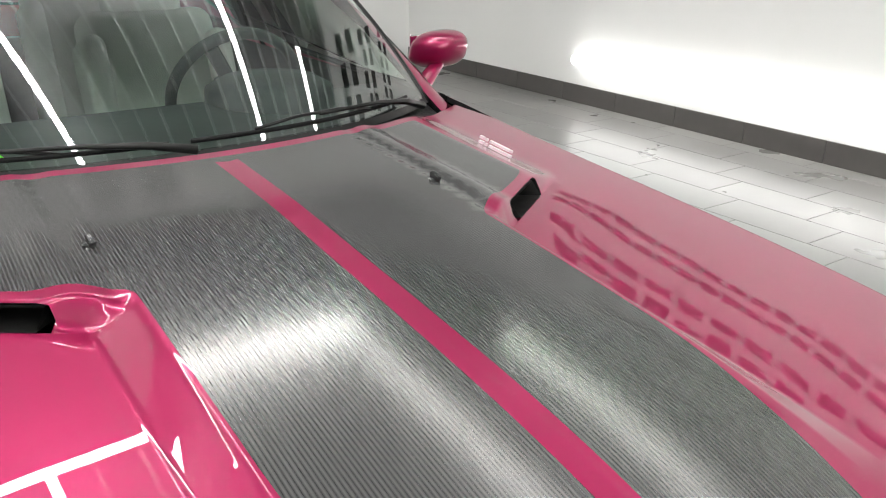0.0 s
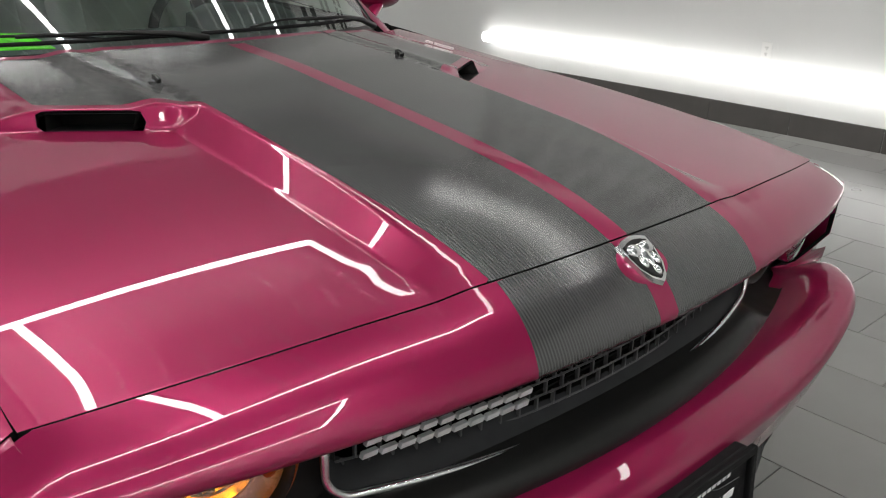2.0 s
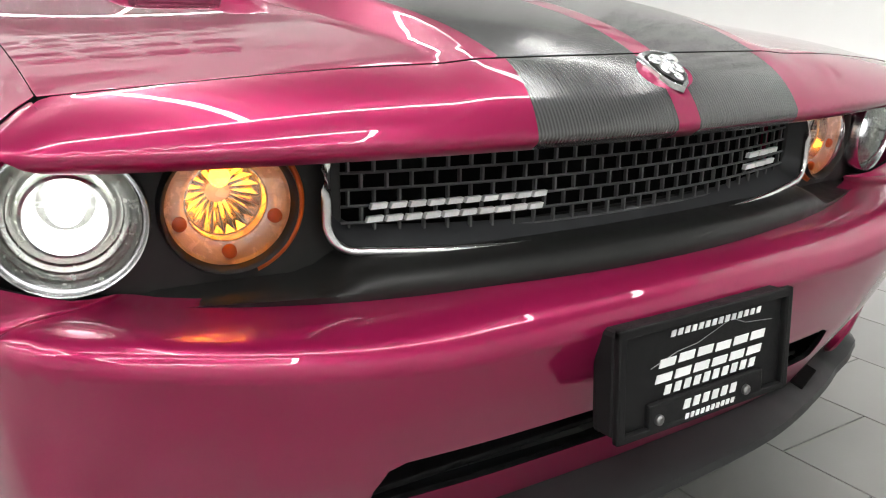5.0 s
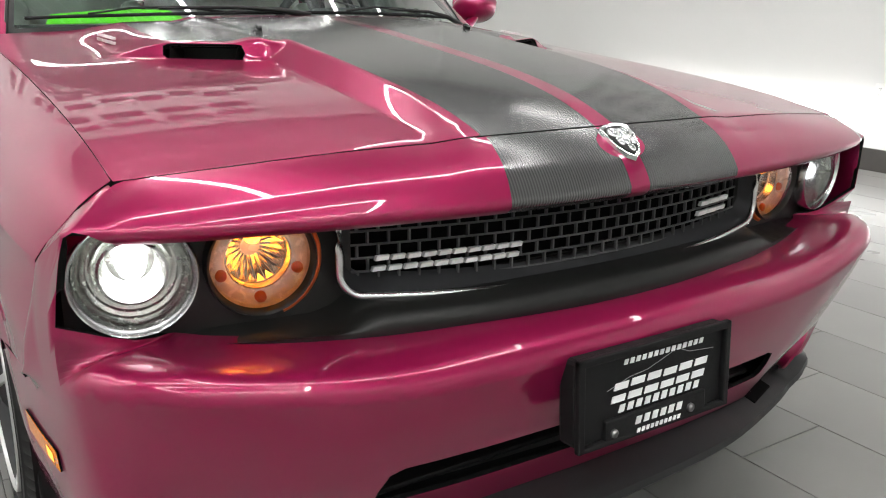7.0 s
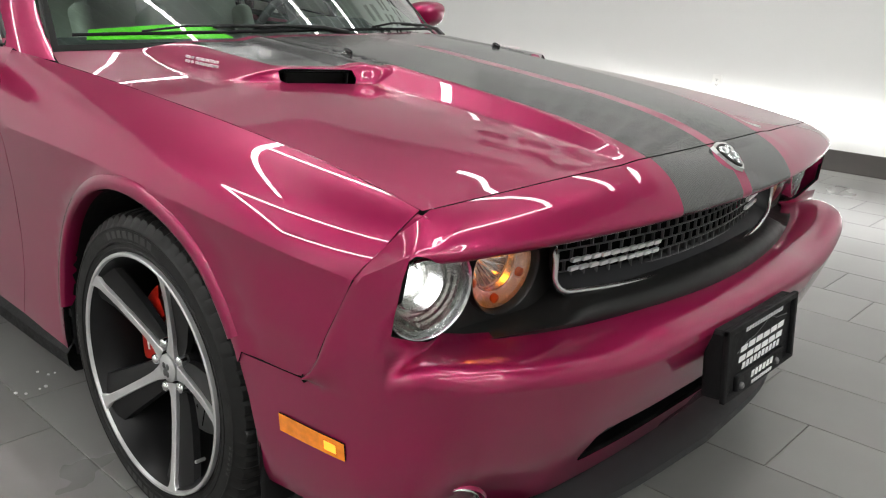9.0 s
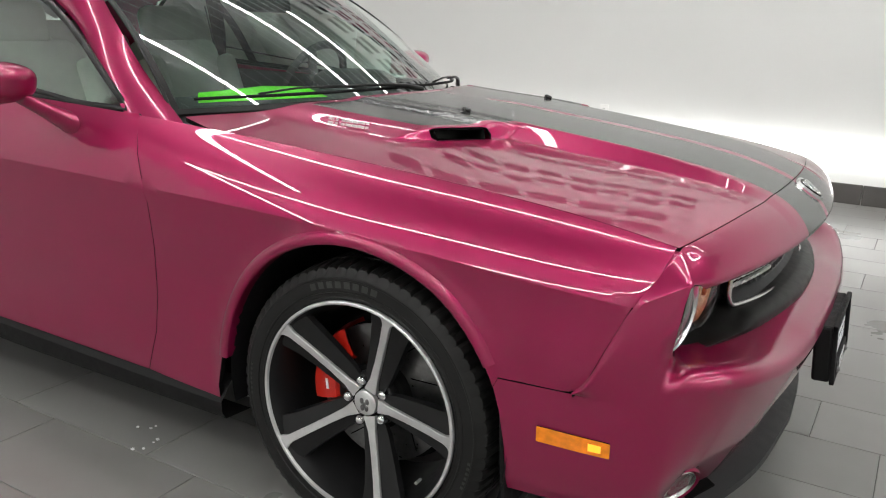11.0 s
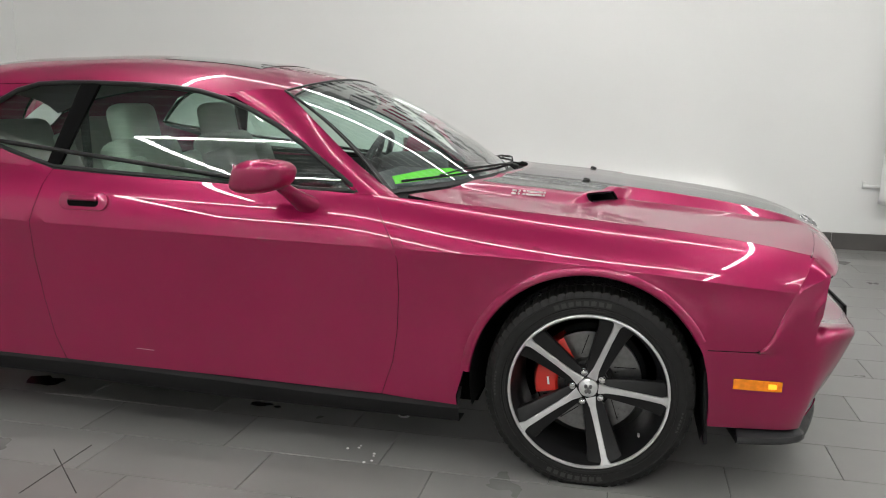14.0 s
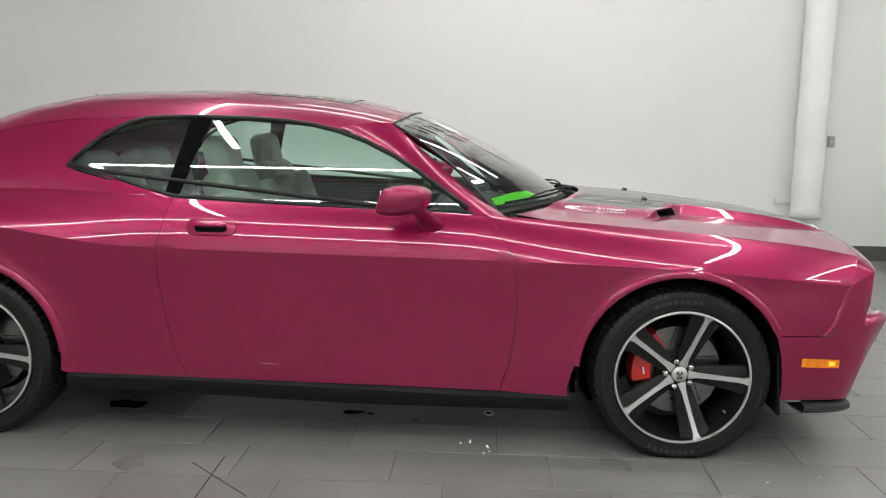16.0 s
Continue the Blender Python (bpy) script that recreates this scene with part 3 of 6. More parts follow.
def plan_at(u):
    a, s = abs(u), 1 if u >= 0 else -1
    x, y = px(a), py(a)
    dx, dy = px(a + 0.01) - px(a - 0.01) if a > 0.01 else 0.0, py(a + 0.01) - py(max(a - 0.01, 0))
    l = math.hypot(dx, dy) or 1
    return x, s * y, dy / l, -dx / l * s


def u_of_x(x):
    lo, hi = 0.0, dist[-1]
    for _ in range(40):
        m = (lo + hi) / 2
        lo, hi = (m, hi) if px(m) > x else (lo, m)
    return lo


U_OPEN, U_ARCH, U_SEAM = u_of_x(0.718), u_of_x(0.40), u_of_x(0.524)
PV = [0.0, 0.07, 0.17, 0.23, 0.30, 0.342, 0.355, 0.375, 0.388, 0.425, 0.475, 0.515, 0.56]
mid_p = lerp_table(PV, [0.14, 0.112, 0.070, 0.046, 0.018, 0.003, 0.0, 0.006, 0.014, 0.047, 0.095, 0.135, 0.18])
mid_z = lerp_table(PV, [0.222, 0.272, 0.35, 0.40, 0.460, 0.503, 0.515, 0.534, 0.542, 0.551, 0.561, 0.568, 0.572])
cor_p = lerp_table(PV, [0.036, 0.026, 0.014, 0.009, 0.004, 0.001, 0.0, 0.0, 0.0, 0.001, 0.004, 0.012, 0.03])
cor_z = lerp_table(PV, [0.250, 0.282, 0.35, 0.40, 0.468, 0.510, 0.5225, 0.540, 0.552, 0.59, 0.645, 0.70, 0.76])
U_BACK = u_of_x(0.363)
seam_x = lerp_table([U_OPEN, u_of_x(0.68), u_of_x(0.62), U_SEAM, U_ARCH, U_BACK], [0.694, 0.664, 0.615, 0.524, 0.40, 0.363])


def bez(a, b, c, k):
    return a * ((1 - k) ** 2) + b * (2 * k * (1 - k)) + c * (k * k)


def crest_rise(a):
    """The crest climbs towards the corner and settles again along the flank."""
    return 0.058 * smooth01((a - 0.35) / 0.50) * (1 - smooth01((a - 0.89) / 0.14)) + 0.012 * (1 - smooth01((a - 0.25) / 0.45))


def header_lip(f):
    """Front edge of the panel over the grille, f from 0 in the middle to 1 at the corner."""
    return Vector((0.886 - 0.120 * f**1.9 - 0.020 * f**10, 0.860 * f, 0.782 + 0.002 * f * f))


def fold_reach():
    """Where along the bumper the fender's shoulder crease meets the seam."""
    lo, hi = U_OPEN, U_SEAM
    for _ in range(40):
        m = (lo + hi) / 2
        x = seam_x(m)
        lo, hi = (m, hi) if seam_z(x) > zc(x) else (lo, m)
    return lo


U_FOLD = fold_reach()


@functools.lru_cache(None)
def corner_frame(u):
    """Crest, shoulder fold and seam points of the corner section at u, with two handles and the fold's place."""
    x, y, nx, ny = plan_at(u)
    c = Vector((x, y, 0.515 + crest_rise(u) + 0.0075 * smooth01((u - 0.78) / 0.26)))
    if u >= U_OPEN:
        xs = seam_x(u)
        v0 = v_of(xs, seam_z(xs))
        q = side(xs, v0)
        t = Vector((q[0], -q[1], q[2]))
        xf = seam_x(U_FOLD)
        q = side(xf, v_of(xf, seam_z(xf)))
        s = min(1.0, (u - U_OPEN) / (U_FOLD - U_OPEN))
        fold = header_lip(1.0).lerp(Vector((q[0], -q[1], q[2])), s) if s < 1 else t
        v1 = min(v0, V1 - 0.012)
        n = (Vector(side(xs + 0.003, v1)) - Vector(side(xs - 0.003, v1))).cross(Vector(side(xs, v1 + 0.0015)) - Vector(side(xs, v1 - 0.0015))).normalized()
        n.y = -n.y
    else:
        yt = 0.788 * u / U_OPEN
        t = Vector((hood_front(yt), yt, hood_z(hood_front(yt), yt) - 0.001))
        s, fold, n = 0.0, header_lip(u / U_OPEN), Vector((0.3, 0.95, 0)).normalized()
    d = fold - c
    flat = Vector((nx, ny, 0))
    low, high = d - flat * d.dot(flat), d - n * d.dot(n)
    return c, c + low * 0.46 + flat * 0.012, fold - high * 0.30 + flat * 0.012, fold, t, 0.6 + 0.4 * s


def corner_curve(u, k):
    """Upright section of the bumper corner, k from 0 at the crest to 1 at the fender or hood seam."""
    c, c1, c2, fold, t, kf = corner_frame(u)
    if k > kf:
        return fold.lerp(t, (k - kf) / (1 - kf))
    k = k / kf
    q = 1 - k
    return c * q**3 + c1 * (3 * q * q * k) + c2 * (3 * q * k * k) + fold * k**3


def header(u, k):
    """Panel over the grille: k from 0 under the lip to 1 at the hood seam."""
    f = u / U_OPEN
    yt, yl = 0.788 * f, 0.860 * f
    t = Vector((hood_front(yt), yt, hood_z(hood_front(yt), yt) - 0.001))
    lip = header_lip(f)
    if k < 0.2:
        q = 1 - k / 0.2
        return Vector((lip.x + 0.004 * math.sin(q * math.pi) - 0.022 * q * q, yl, lip.z - 0.026 * q))
    m = Vector(((t.x + lip.x) / 2 + 0.022 - 0.008 * f**6, (yt + yl) / 2 + 0.008 * f**6, lip.z + (t.z - lip.z) * 0.66))
    return bez(lip, m, t, (k - 0.2) / 0.8)


V_LIP, V_TOP = 0.70, 0.94


def crest_lift(a, v):
    return crest_rise(a) * smooth01((v - 0.17) / 0.185) * (1 - 0.45 * smooth01((v - 0.40) / 0.1)) + 0.014 * smooth01((v - 0.355) / 0.10) * (1 - smooth01((a - 0.30) / 0.40))


def bumper(u, v):
    a, s = abs(u), 1 if u >= 0 else -1
    if v <= 0.355:
        x, y, nx, ny = plan_at(a)
        w = smooth01((1.04 - a) / 0.26)
        p = w * mid_p(v) * (1 + 0.3 * smooth01((a - 0.5) / 0.25)) + (1 - w) * cor_p(v)
        z = w * mid_z(v) + (1 - w) * cor_z(v) + crest_lift(a, v)
        return (x - nx * p, s * (y - ny * p), z)
    k = float(np.interp(v, (0.355, 0.515, V_LIP, V_TOP), (0.0, 0.16, 0.6, 1.0)))
    if a >= U_OPEN:
        q = corner_curve(a, k)
    elif v < 0.60:
        x, y, nx, ny = plan_at(a)
        t = min(1.0, (U_OPEN - a) / 0.075)
        w = math.sqrt(t * (2 - t))
        p = mid_p(v) * (1 + 0.25 * min(1, a / 0.7) ** 2 * smooth01((v - 0.4) / 0.1))
        q = Vector((x - nx * p, y - ny * p, mid_z(v) + crest_lift(a, v))) * w + corner_curve(a, k) * (1 - w)
    else:
        w = smooth01((U_OPEN - a) / 0.07)
        q = header(a, (v - V_LIP + 0.02) / (V_TOP - V_LIP + 0.02)) * w + corner_curve(a, k) * (1 - w)
    return (q.x, s * q.y, q.z)


def nose(y, t):
    """Point on the header at the car's middle: t from 0 at the hood gap to 0.2 at the lip."""
    return bumper(y * U_OPEN / 0.8, V_TOP - (V_TOP - V_LIP) * t / 0.2)


def stripe_u(half_top, half_low, v):
    k = (v - V_LIP) / (V_TOP - V_LIP)
    return (half_low + (half_top - half_low) * k) * U_OPEN / (0.860 + (0.788 - 0.860) * k)


def nose_vinyl(c):
    a, v = abs(c[0]), c[1]
    if v < 0.6:
        return 0
    shield = (c[0] / 0.058) ** 2 + ((v - 0.868) / 0.054) ** 2 < 1
    return 1 if stripe_u(MID, MID, v) < a < stripe_u(0.243, 0.255, v) and not shield else 0


U_STEP = u_of_x(0.543)
us_arc = sorted([float(v) for v in np.linspace(-U_BACK + 0.004, U_BACK - 0.004, 85)] + [s * (U_STEP + d) for s in (1, -1) for d in (-0.001, 0.001)])
back_edge = [(u_of_x(0.402), 0.12), (u_of_x(0.399), 0.19), (u_of_x(0.388), 0.27), (u_of_x(0.372), 0.33)]
bumper_loop = [(-U_ARCH, 0.0), (U_ARCH, 0.0)] + back_edge + [(U_BACK, 0.3555)] + [(u, V_TOP if abs(u) < U_STEP else 0.3555) for u in us_arc[::-1]] + [(-U_BACK, 0.3555)] + [(-u, v) for u, v in back_edge[::-1]]
slot = [(-0.478, 0.118), (-0.468, 0.107), (-0.44, 0.104), (0.44, 0.104), (0.468, 0.107), (0.478, 0.118), (0.476, 0.15), (0.462, 0.192), (0.44, 0.202), (-0.44, 0.202), (-0.462, 0.192), (-0.476, 0.15)]
half_eye = [(U_OPEN - 0.12, 0.514), (U_OPEN - 0.08, 0.513), (U_OPEN - 0.05, 0.511), (U_OPEN - 0.03, 0.511), (U_OPEN - 0.016, 0.516), (U_OPEN - 0.006, 0.527), (U_OPEN, 0.545), (U_OPEN, 0.58), (U_OPEN, 0.66), (U_OPEN - 0.003, 0.69), (U_OPEN - 0.012, 0.704), (U_OPEN - 0.03, 0.704), (U_OPEN - 0.05, 0.694), (U_OPEN - 0.08, 0.686), (U_OPEN - 0.12, 0.682)]
eye = half_eye + [(-u, v) for u, v in half_eye[::-1]]
fascia_edges = [[(s * stripe_u(t, l, 0.69), 0.69), (s * stripe_u(t, l, 0.937), 0.937)] for s in (1, -1) for t, l in ((MID, MID), (0.243, 0.255))]
fascia_edges += [[(-0.8, v), (0.8, v)] for v in (0.335, 0.348, 0.358, 0.368, 0.378, 0.389, 0.402)] + [[(-0.7, V_LIP), (0.7, V_LIP)]]
fascia_edges += [[(s * u, float(np.interp(corner_frame(u)[5], (0.6, 1.0), (V_LIP, V_TOP))) + o) for u in np.linspace(U_OPEN + 0.004, U_FOLD - 0.012, 12)] for s in (1, -1) for o in (-0.004, 0.004)]
fascia_edges.append([(0.058 * math.cos(a), 0.868 + 0.054 * math.sin(a)) for a in np.linspace(0, 2 * math.pi, 25)])
skin("front_bumper", bumper_loop, bumper, [PAINT, VINYL], car, 0.021, holes=[slot, eye], edges=fascia_edges, pick=nose_vinyl, thick=0.010, label="glossy fuchsia nose and bumper cover with black stripes and an intake slot")


# ---- front details ----
def strip(name, stations, profile, material, parent, label="", smooth=True, angle=40, close=False):
    """Sweeps a cross-section over stations: profile(station) gives a list of 3D points."""
    bm = bmesh.new()
    rows = [[bm.verts.new(p) for p in profile(s)] for s in stations]
    for a, b in zip(rows, rows[1:]):
        n = len(a)
        for i in range(n if close else n - 1):
            bm.faces.new([a[i], a[(i + 1) % n], b[(i + 1) % n], b[i]])
    if close:
        bm.faces.new(rows[0][::-1])
        bm.faces.new(rows[-1])
    return part(name, bm, material, parent, label, smooth, angle)


def seam_filler_row(x, s):
    """Row of a paint-coloured filler added behind the seam between fender and nose, so the gap isn't black."""
    v = v_of(x, seam_z(x))
    n = (Vector(side(x + 0.003, v)) - Vector(side(x - 0.003, v))).cross(Vector(side(x, v + 0.002)) - Vector(side(x, v - 0.002))).normalized()
    n = -n if n.z < 0 else n
    row = [Vector(side(x + d, v)) - n * h for d, h in ((-0.022, 0.006), (0.0, 0.0025), (0.010, 0.004), (0.034, 0.018))]
    return [(p.x, s * p.y, p.z) for p in row]


for s in (1, -1):
    strip("seam_filler", [float(x) for x in np.linspace(0.645, 0.706, 10)], lambda x: seam_filler_row(x, s), PAINT, car)


def insert_x(y):
    return 0.745 - 0.09 * (abs(y) / 0.86) ** 2


yy = [float(v) for v in np.linspace(-0.86, 0.86, 61)]
def ring_hole(y, z, r, n=40):
    return [(y + r * math.cos(2 * math.pi * k / n), z + r * math.sin(2 * math.pi * k / n)) for k in range(n)]


LAMPS = [(s, kind, s * y, z, r) for s in (1, -1) for kind, y, z, r in (("headlight", 0.770, 0.697, 0.083), ("turn_lamp", 0.590, 0.695, 0.080))]
grille_hole = [(-0.45, 0.635), (0.45, 0.635), (0.45, 0.765), (-0.45, 0.765)]
skin("headlight_bezel", [(-0.858, 0.56), (0.858, 0.56), (0.858, 0.69), (0.83, 0.785), (0.40, 0.80), (-0.40, 0.80), (-0.83, 0.785), (-0.858, 0.69)], lambda y, z: (insert_x(y), y, z), [BLACK_SATIN], car, 0.02, thick=0.03, gap=0, holes=[ring_hole(y, z, r) for _, _, y, z, r in LAMPS] + [grille_hole], label="satin black panel round the lamps and grille")


def valance_x(y):
    return 0.868 - 0.175 * (abs(y) / 0.78) ** 2.0


def valance_drop(y):
    """The lip sits lower where it passes under the round lamps."""
    return 0.030 * smooth01((abs(y) - 0.44) / 0.07)


strip("grille_valance", yy, lambda y: [(insert_x(y) - 0.005, y, 0.632 - valance_drop(y)), (valance_x(y) - 0.040, y, 0.622 - valance_drop(y)), (valance_x(y) - 0.016, y, 0.614 - 0.8 * valance_drop(y)), (valance_x(y) - 0.004, y, 0.604 - 0.5 * valance_drop(y)), (valance_x(y), y, 0.590), (valance_x(y) - 0.006, y, 0.570), (valance_x(y) - 0.025, y, 0.552), (valance_x(y) - 0.08, y, 0.540)], BLACK_SATIN, car, "satin black lip under the grille", angle=80)


def sur_x(y):
    return 0.822 - 0.32 * y * y


def rounded_rect(hw, z0, z1, r, n=8):
    pts = []
    for cx, cz, a in ((hw - r, z1 - r, 0), (-hw + r, z1 - r, 90), (-hw + r, z0 + r, 180), (hw - r, z0 + r, 270)):
        pts += [(cx + r * math.cos(radians(a + 90 * k / n)), cz + r * math.sin(radians(a + 90 * k / n))) for k in range(n + 1)]
    return resample(pts, 0.03)


grille = new("grille")
grille.parent = car
ring = [(y, z + (0.018 * (y / 0.47) ** 2 if z < 0.7 else 0)) for y, z in rounded_rect(0.482, 0.613, 0.775, 0.035)]
inner = [(y * 0.95, 0.640 + (z - 0.613) * 0.86) for y, z in ring]
bm = tube_bm([(sur_x(y), y, z) for y, z in ring], 0.0065, 8, closed=True)
part("surround", bm, SATIN_CHROME, grille, "bright silver grille surround", True)
bm = bmesh.new()
a = [bm.verts.new((sur_x(y) - 0.002, y * 0.995, z)) for y, z in ring]
b = [bm.verts.new((0.778 - 0.32 * y * y, y, z)) for y, z in inner]
for i in range(len(a)):
    bm.faces.new([a[i], a[(i + 1) % len(a)], b[(i + 1) % len(a)], b[i]])
part("grille_tray", bm, vary(mat("grey_plastic_tray", (0.028, 0.029, 0.031), 0.45, spec=0.3), 30, 0.15, 0.05), grille, "", True, 50)


def mesh_x(y):
    return 0.786 - 0.32 * y * y


bm = bmesh.new()
rows_z = [0.636 + 0.0218 * k for k in range(7)]
for k, z in enumerate(rows_z):
    pts = [(mesh_x(y), y, z) for y in np.linspace(-0.45, 0.45, 31)]
    tube_bm(pts, 0.0021, 4, bm=bm)
for k in range(6):
    y = -0.44 + (0.0165 if k % 2 else 0)
    while y < 0.45:
        box_bm((0.006, 0.0032, 0.0218), (mesh_x(y) - 0.002, y, rows_z[k] + 0.0109), bm=bm)
        y += 0.033
part("grille_mesh", bm, vary(mat("grille_plastic", (0.075, 0.075, 0.077), 0.35, spec=0.5), 40, 0.1), grille)
# near-black sheet, the darkness behind the mesh given as colour
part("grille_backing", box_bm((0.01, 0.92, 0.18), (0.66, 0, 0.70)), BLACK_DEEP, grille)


def slanted_block(bm, at, w, h, d, along, lean=0.35):
    """One plain slanted block standing in for a letter of a badge."""
    along = Vector(along).normalized()
    up = Vector((0, 0, 1))
    up = (up - along * up.dot(along)).normalized()
    out = along.cross(up).normalized()
    at = Vector(at)
    vs = []
    for f in (0, d):
        for s, t in ((-0.5, 0), (0.5, 0), (0.5, 1), (-0.5, 1)):
            vs.append(bm.verts.new(at + along * (s * w + lean * t * h) + up * (t * h) + out * f))
    for q in ((0, 1, 2, 3), (7, 6, 5, 4), (0, 4, 5, 1), (1, 5, 6, 2), (2, 6, 7, 3), (3, 7, 4, 0)):
        bm.faces.new([vs[i] for i in q])


def plain_mark(bm, at, w, h, d, along, lean=0.3, stroke=0.3, up=(0, 0, 1)):
    """A pair of plain slanted bars, one over the other, of a letter's size."""
    along = Vector(along).normalized()
    up = Vector(up)
    up = (up - along * up.dot(along)).normalized()
    out = along.cross(up).normalized()
    cells = [(0, 0, 1, stroke), (0, 1 - stroke, 1, 1)]
    for x0, z0, x1, z1 in cells:
        vs = []
        for f in (0, d):
            for a, c in ((x0, z0), (x1, z0), (x1, z1), (x0, z1)):
                vs.append(bm.verts.new(Vector(at) + along * ((a - 0.5) * w + lean * c * h) + up * (c * h) + out * f))
        for q in ((0, 1, 2, 3), (7, 6, 5, 4), (0, 4, 5, 1), (1, 5, 6, 2), (2, 6, 7, 3), (3, 7, 4, 0)):
            bm.faces.new([vs[i] for i in q])


bm = bmesh.new()
for k in range(10):
    y = -0.412 + 0.0255 * k
    plain_mark(bm, (mesh_x(y) + 0.004, y, 0.660), 0.022, 0.024, 0.008, (0.55 * -y * 0.4, 1, 0.004), 0.35, 0.3)
part("grille_badge", bm, BADGE, grille, "row of slanted chrome badge blocks")
bm = bmesh.new()
for k in range(3):
    y = 0.298 + 0.036 * k
    plain_mark(bm, (mesh_x(y) + 0.004, y, 0.668), 0.031, 0.027, 0.007, (-0.17, 1, 0.004), 0.4, 0.3)
part("trim_badge", bm, BADGE, grille, "three slanted chrome badge blocks")
# shield badge on the nose
sp = [(0, 0.055), (0.02, 0.052), (0.04, 0.045), (0.042, 0.02), (0.034, -0.015), (0.018, -0.04), (0, -0.052), (-0.018, -0.04), (-0.034, -0.015), (-0.042, 0.02), (-0.04, 0.045), (-0.02, 0.052)]
c0 = Vector(nose(0.004, 0.06))
nt = (Vector(nose(0.004, 0.09)) - Vector(nose(0.004, 0.03))).normalized()
nn = Vector((0, 1, 0)).cross(nt).normalized()
nn = nn if nn.x > 0 else -nn
shield = new("shield_badge")
shield.parent = car
for scale, h, mm, nm in ((0.80, 0.006, CHROME, "rim"), (0.66, 0.008, BLACK_SATIN, "field")):
    bm = bmesh.new()
    lo = [bm.verts.new(c0 + Vector((0, 1, 0)) * (a * scale) - nt * (b * scale) + nn * -0.002) for a, b in sp]
    hi = [bm.verts.new(c0 + Vector((0, 1, 0)) * (a * scale * 0.96) - nt * (b * scale * 0.96) + nn * h) for a, b in sp]
    bm.faces.new(hi)
    for i in range(len(sp)):
        bm.faces.new([lo[i], lo[(i + 1) % len(sp)], hi[(i + 1) % len(sp)], hi[i]])
    part(nm, bm, mm, shield)
for a, b, sa, sb in ((-0.018, 0.022, 0.017, 0.014), (0.018, 0.022, 0.017, 0.014), (0, 0.008, 0.011, 0.026), (-0.017, -0.004, 0.008, 0.014), (0.017, -0.004, 0.008, 0.014), (0, -0.026, 0.008, 0.012)):
    m = Matrix.Translation(c0 + Vector((0, a * 0.78, 0)) - nt * (b * 0.78) + nn * 0.0085) @ Matrix((((0, nt.x, nn.x, 0), (1, nt.y, nn.y, 0), (0, nt.z, nn.z, 0), (0, 0, 0, 1)))) @ Matrix.Diagonal((sa * 0.80, sb * 0.80, 0.005, 1))
    bm = bmesh.new()
    bmesh.ops.create_uvsphere(bm, u_segments=12, v_segments=8, radius=1, matrix=m)
    part("relief", bm, CHROME, shield, "", True)


# lamps
XENON = mat("headlamp_glow", (1, 1, 1), 0.4, emit=(0.93, 0.97, 1.0), power=2.6)
AMBER_GLOW = mat("turn_lamp_glow", (1, 0.5, 0.1), 0.4, emit=(1.0, 0.30, 0.02), power=7)
REFLECT = vary(mat("lamp_reflector", (0.66, 0.65, 0.64), 0.18, 1.0), 60, 0.1, 0.08)
FROST = vary(mat("ribbed_lamp_collar", (0.55, 0.55, 0.50), 0.22, 0.8), 90, 0.12, 0.08)
BLUSH = vary(mat("clear_lamp_bowl", (0.74, 0.68, 0.64), 0.25, 0.15), 80, 0.08, 0.1)
ORANGE_RING = mat("orange_dots_and_glow", (0.5, 0.11, 0.01), 0.4)


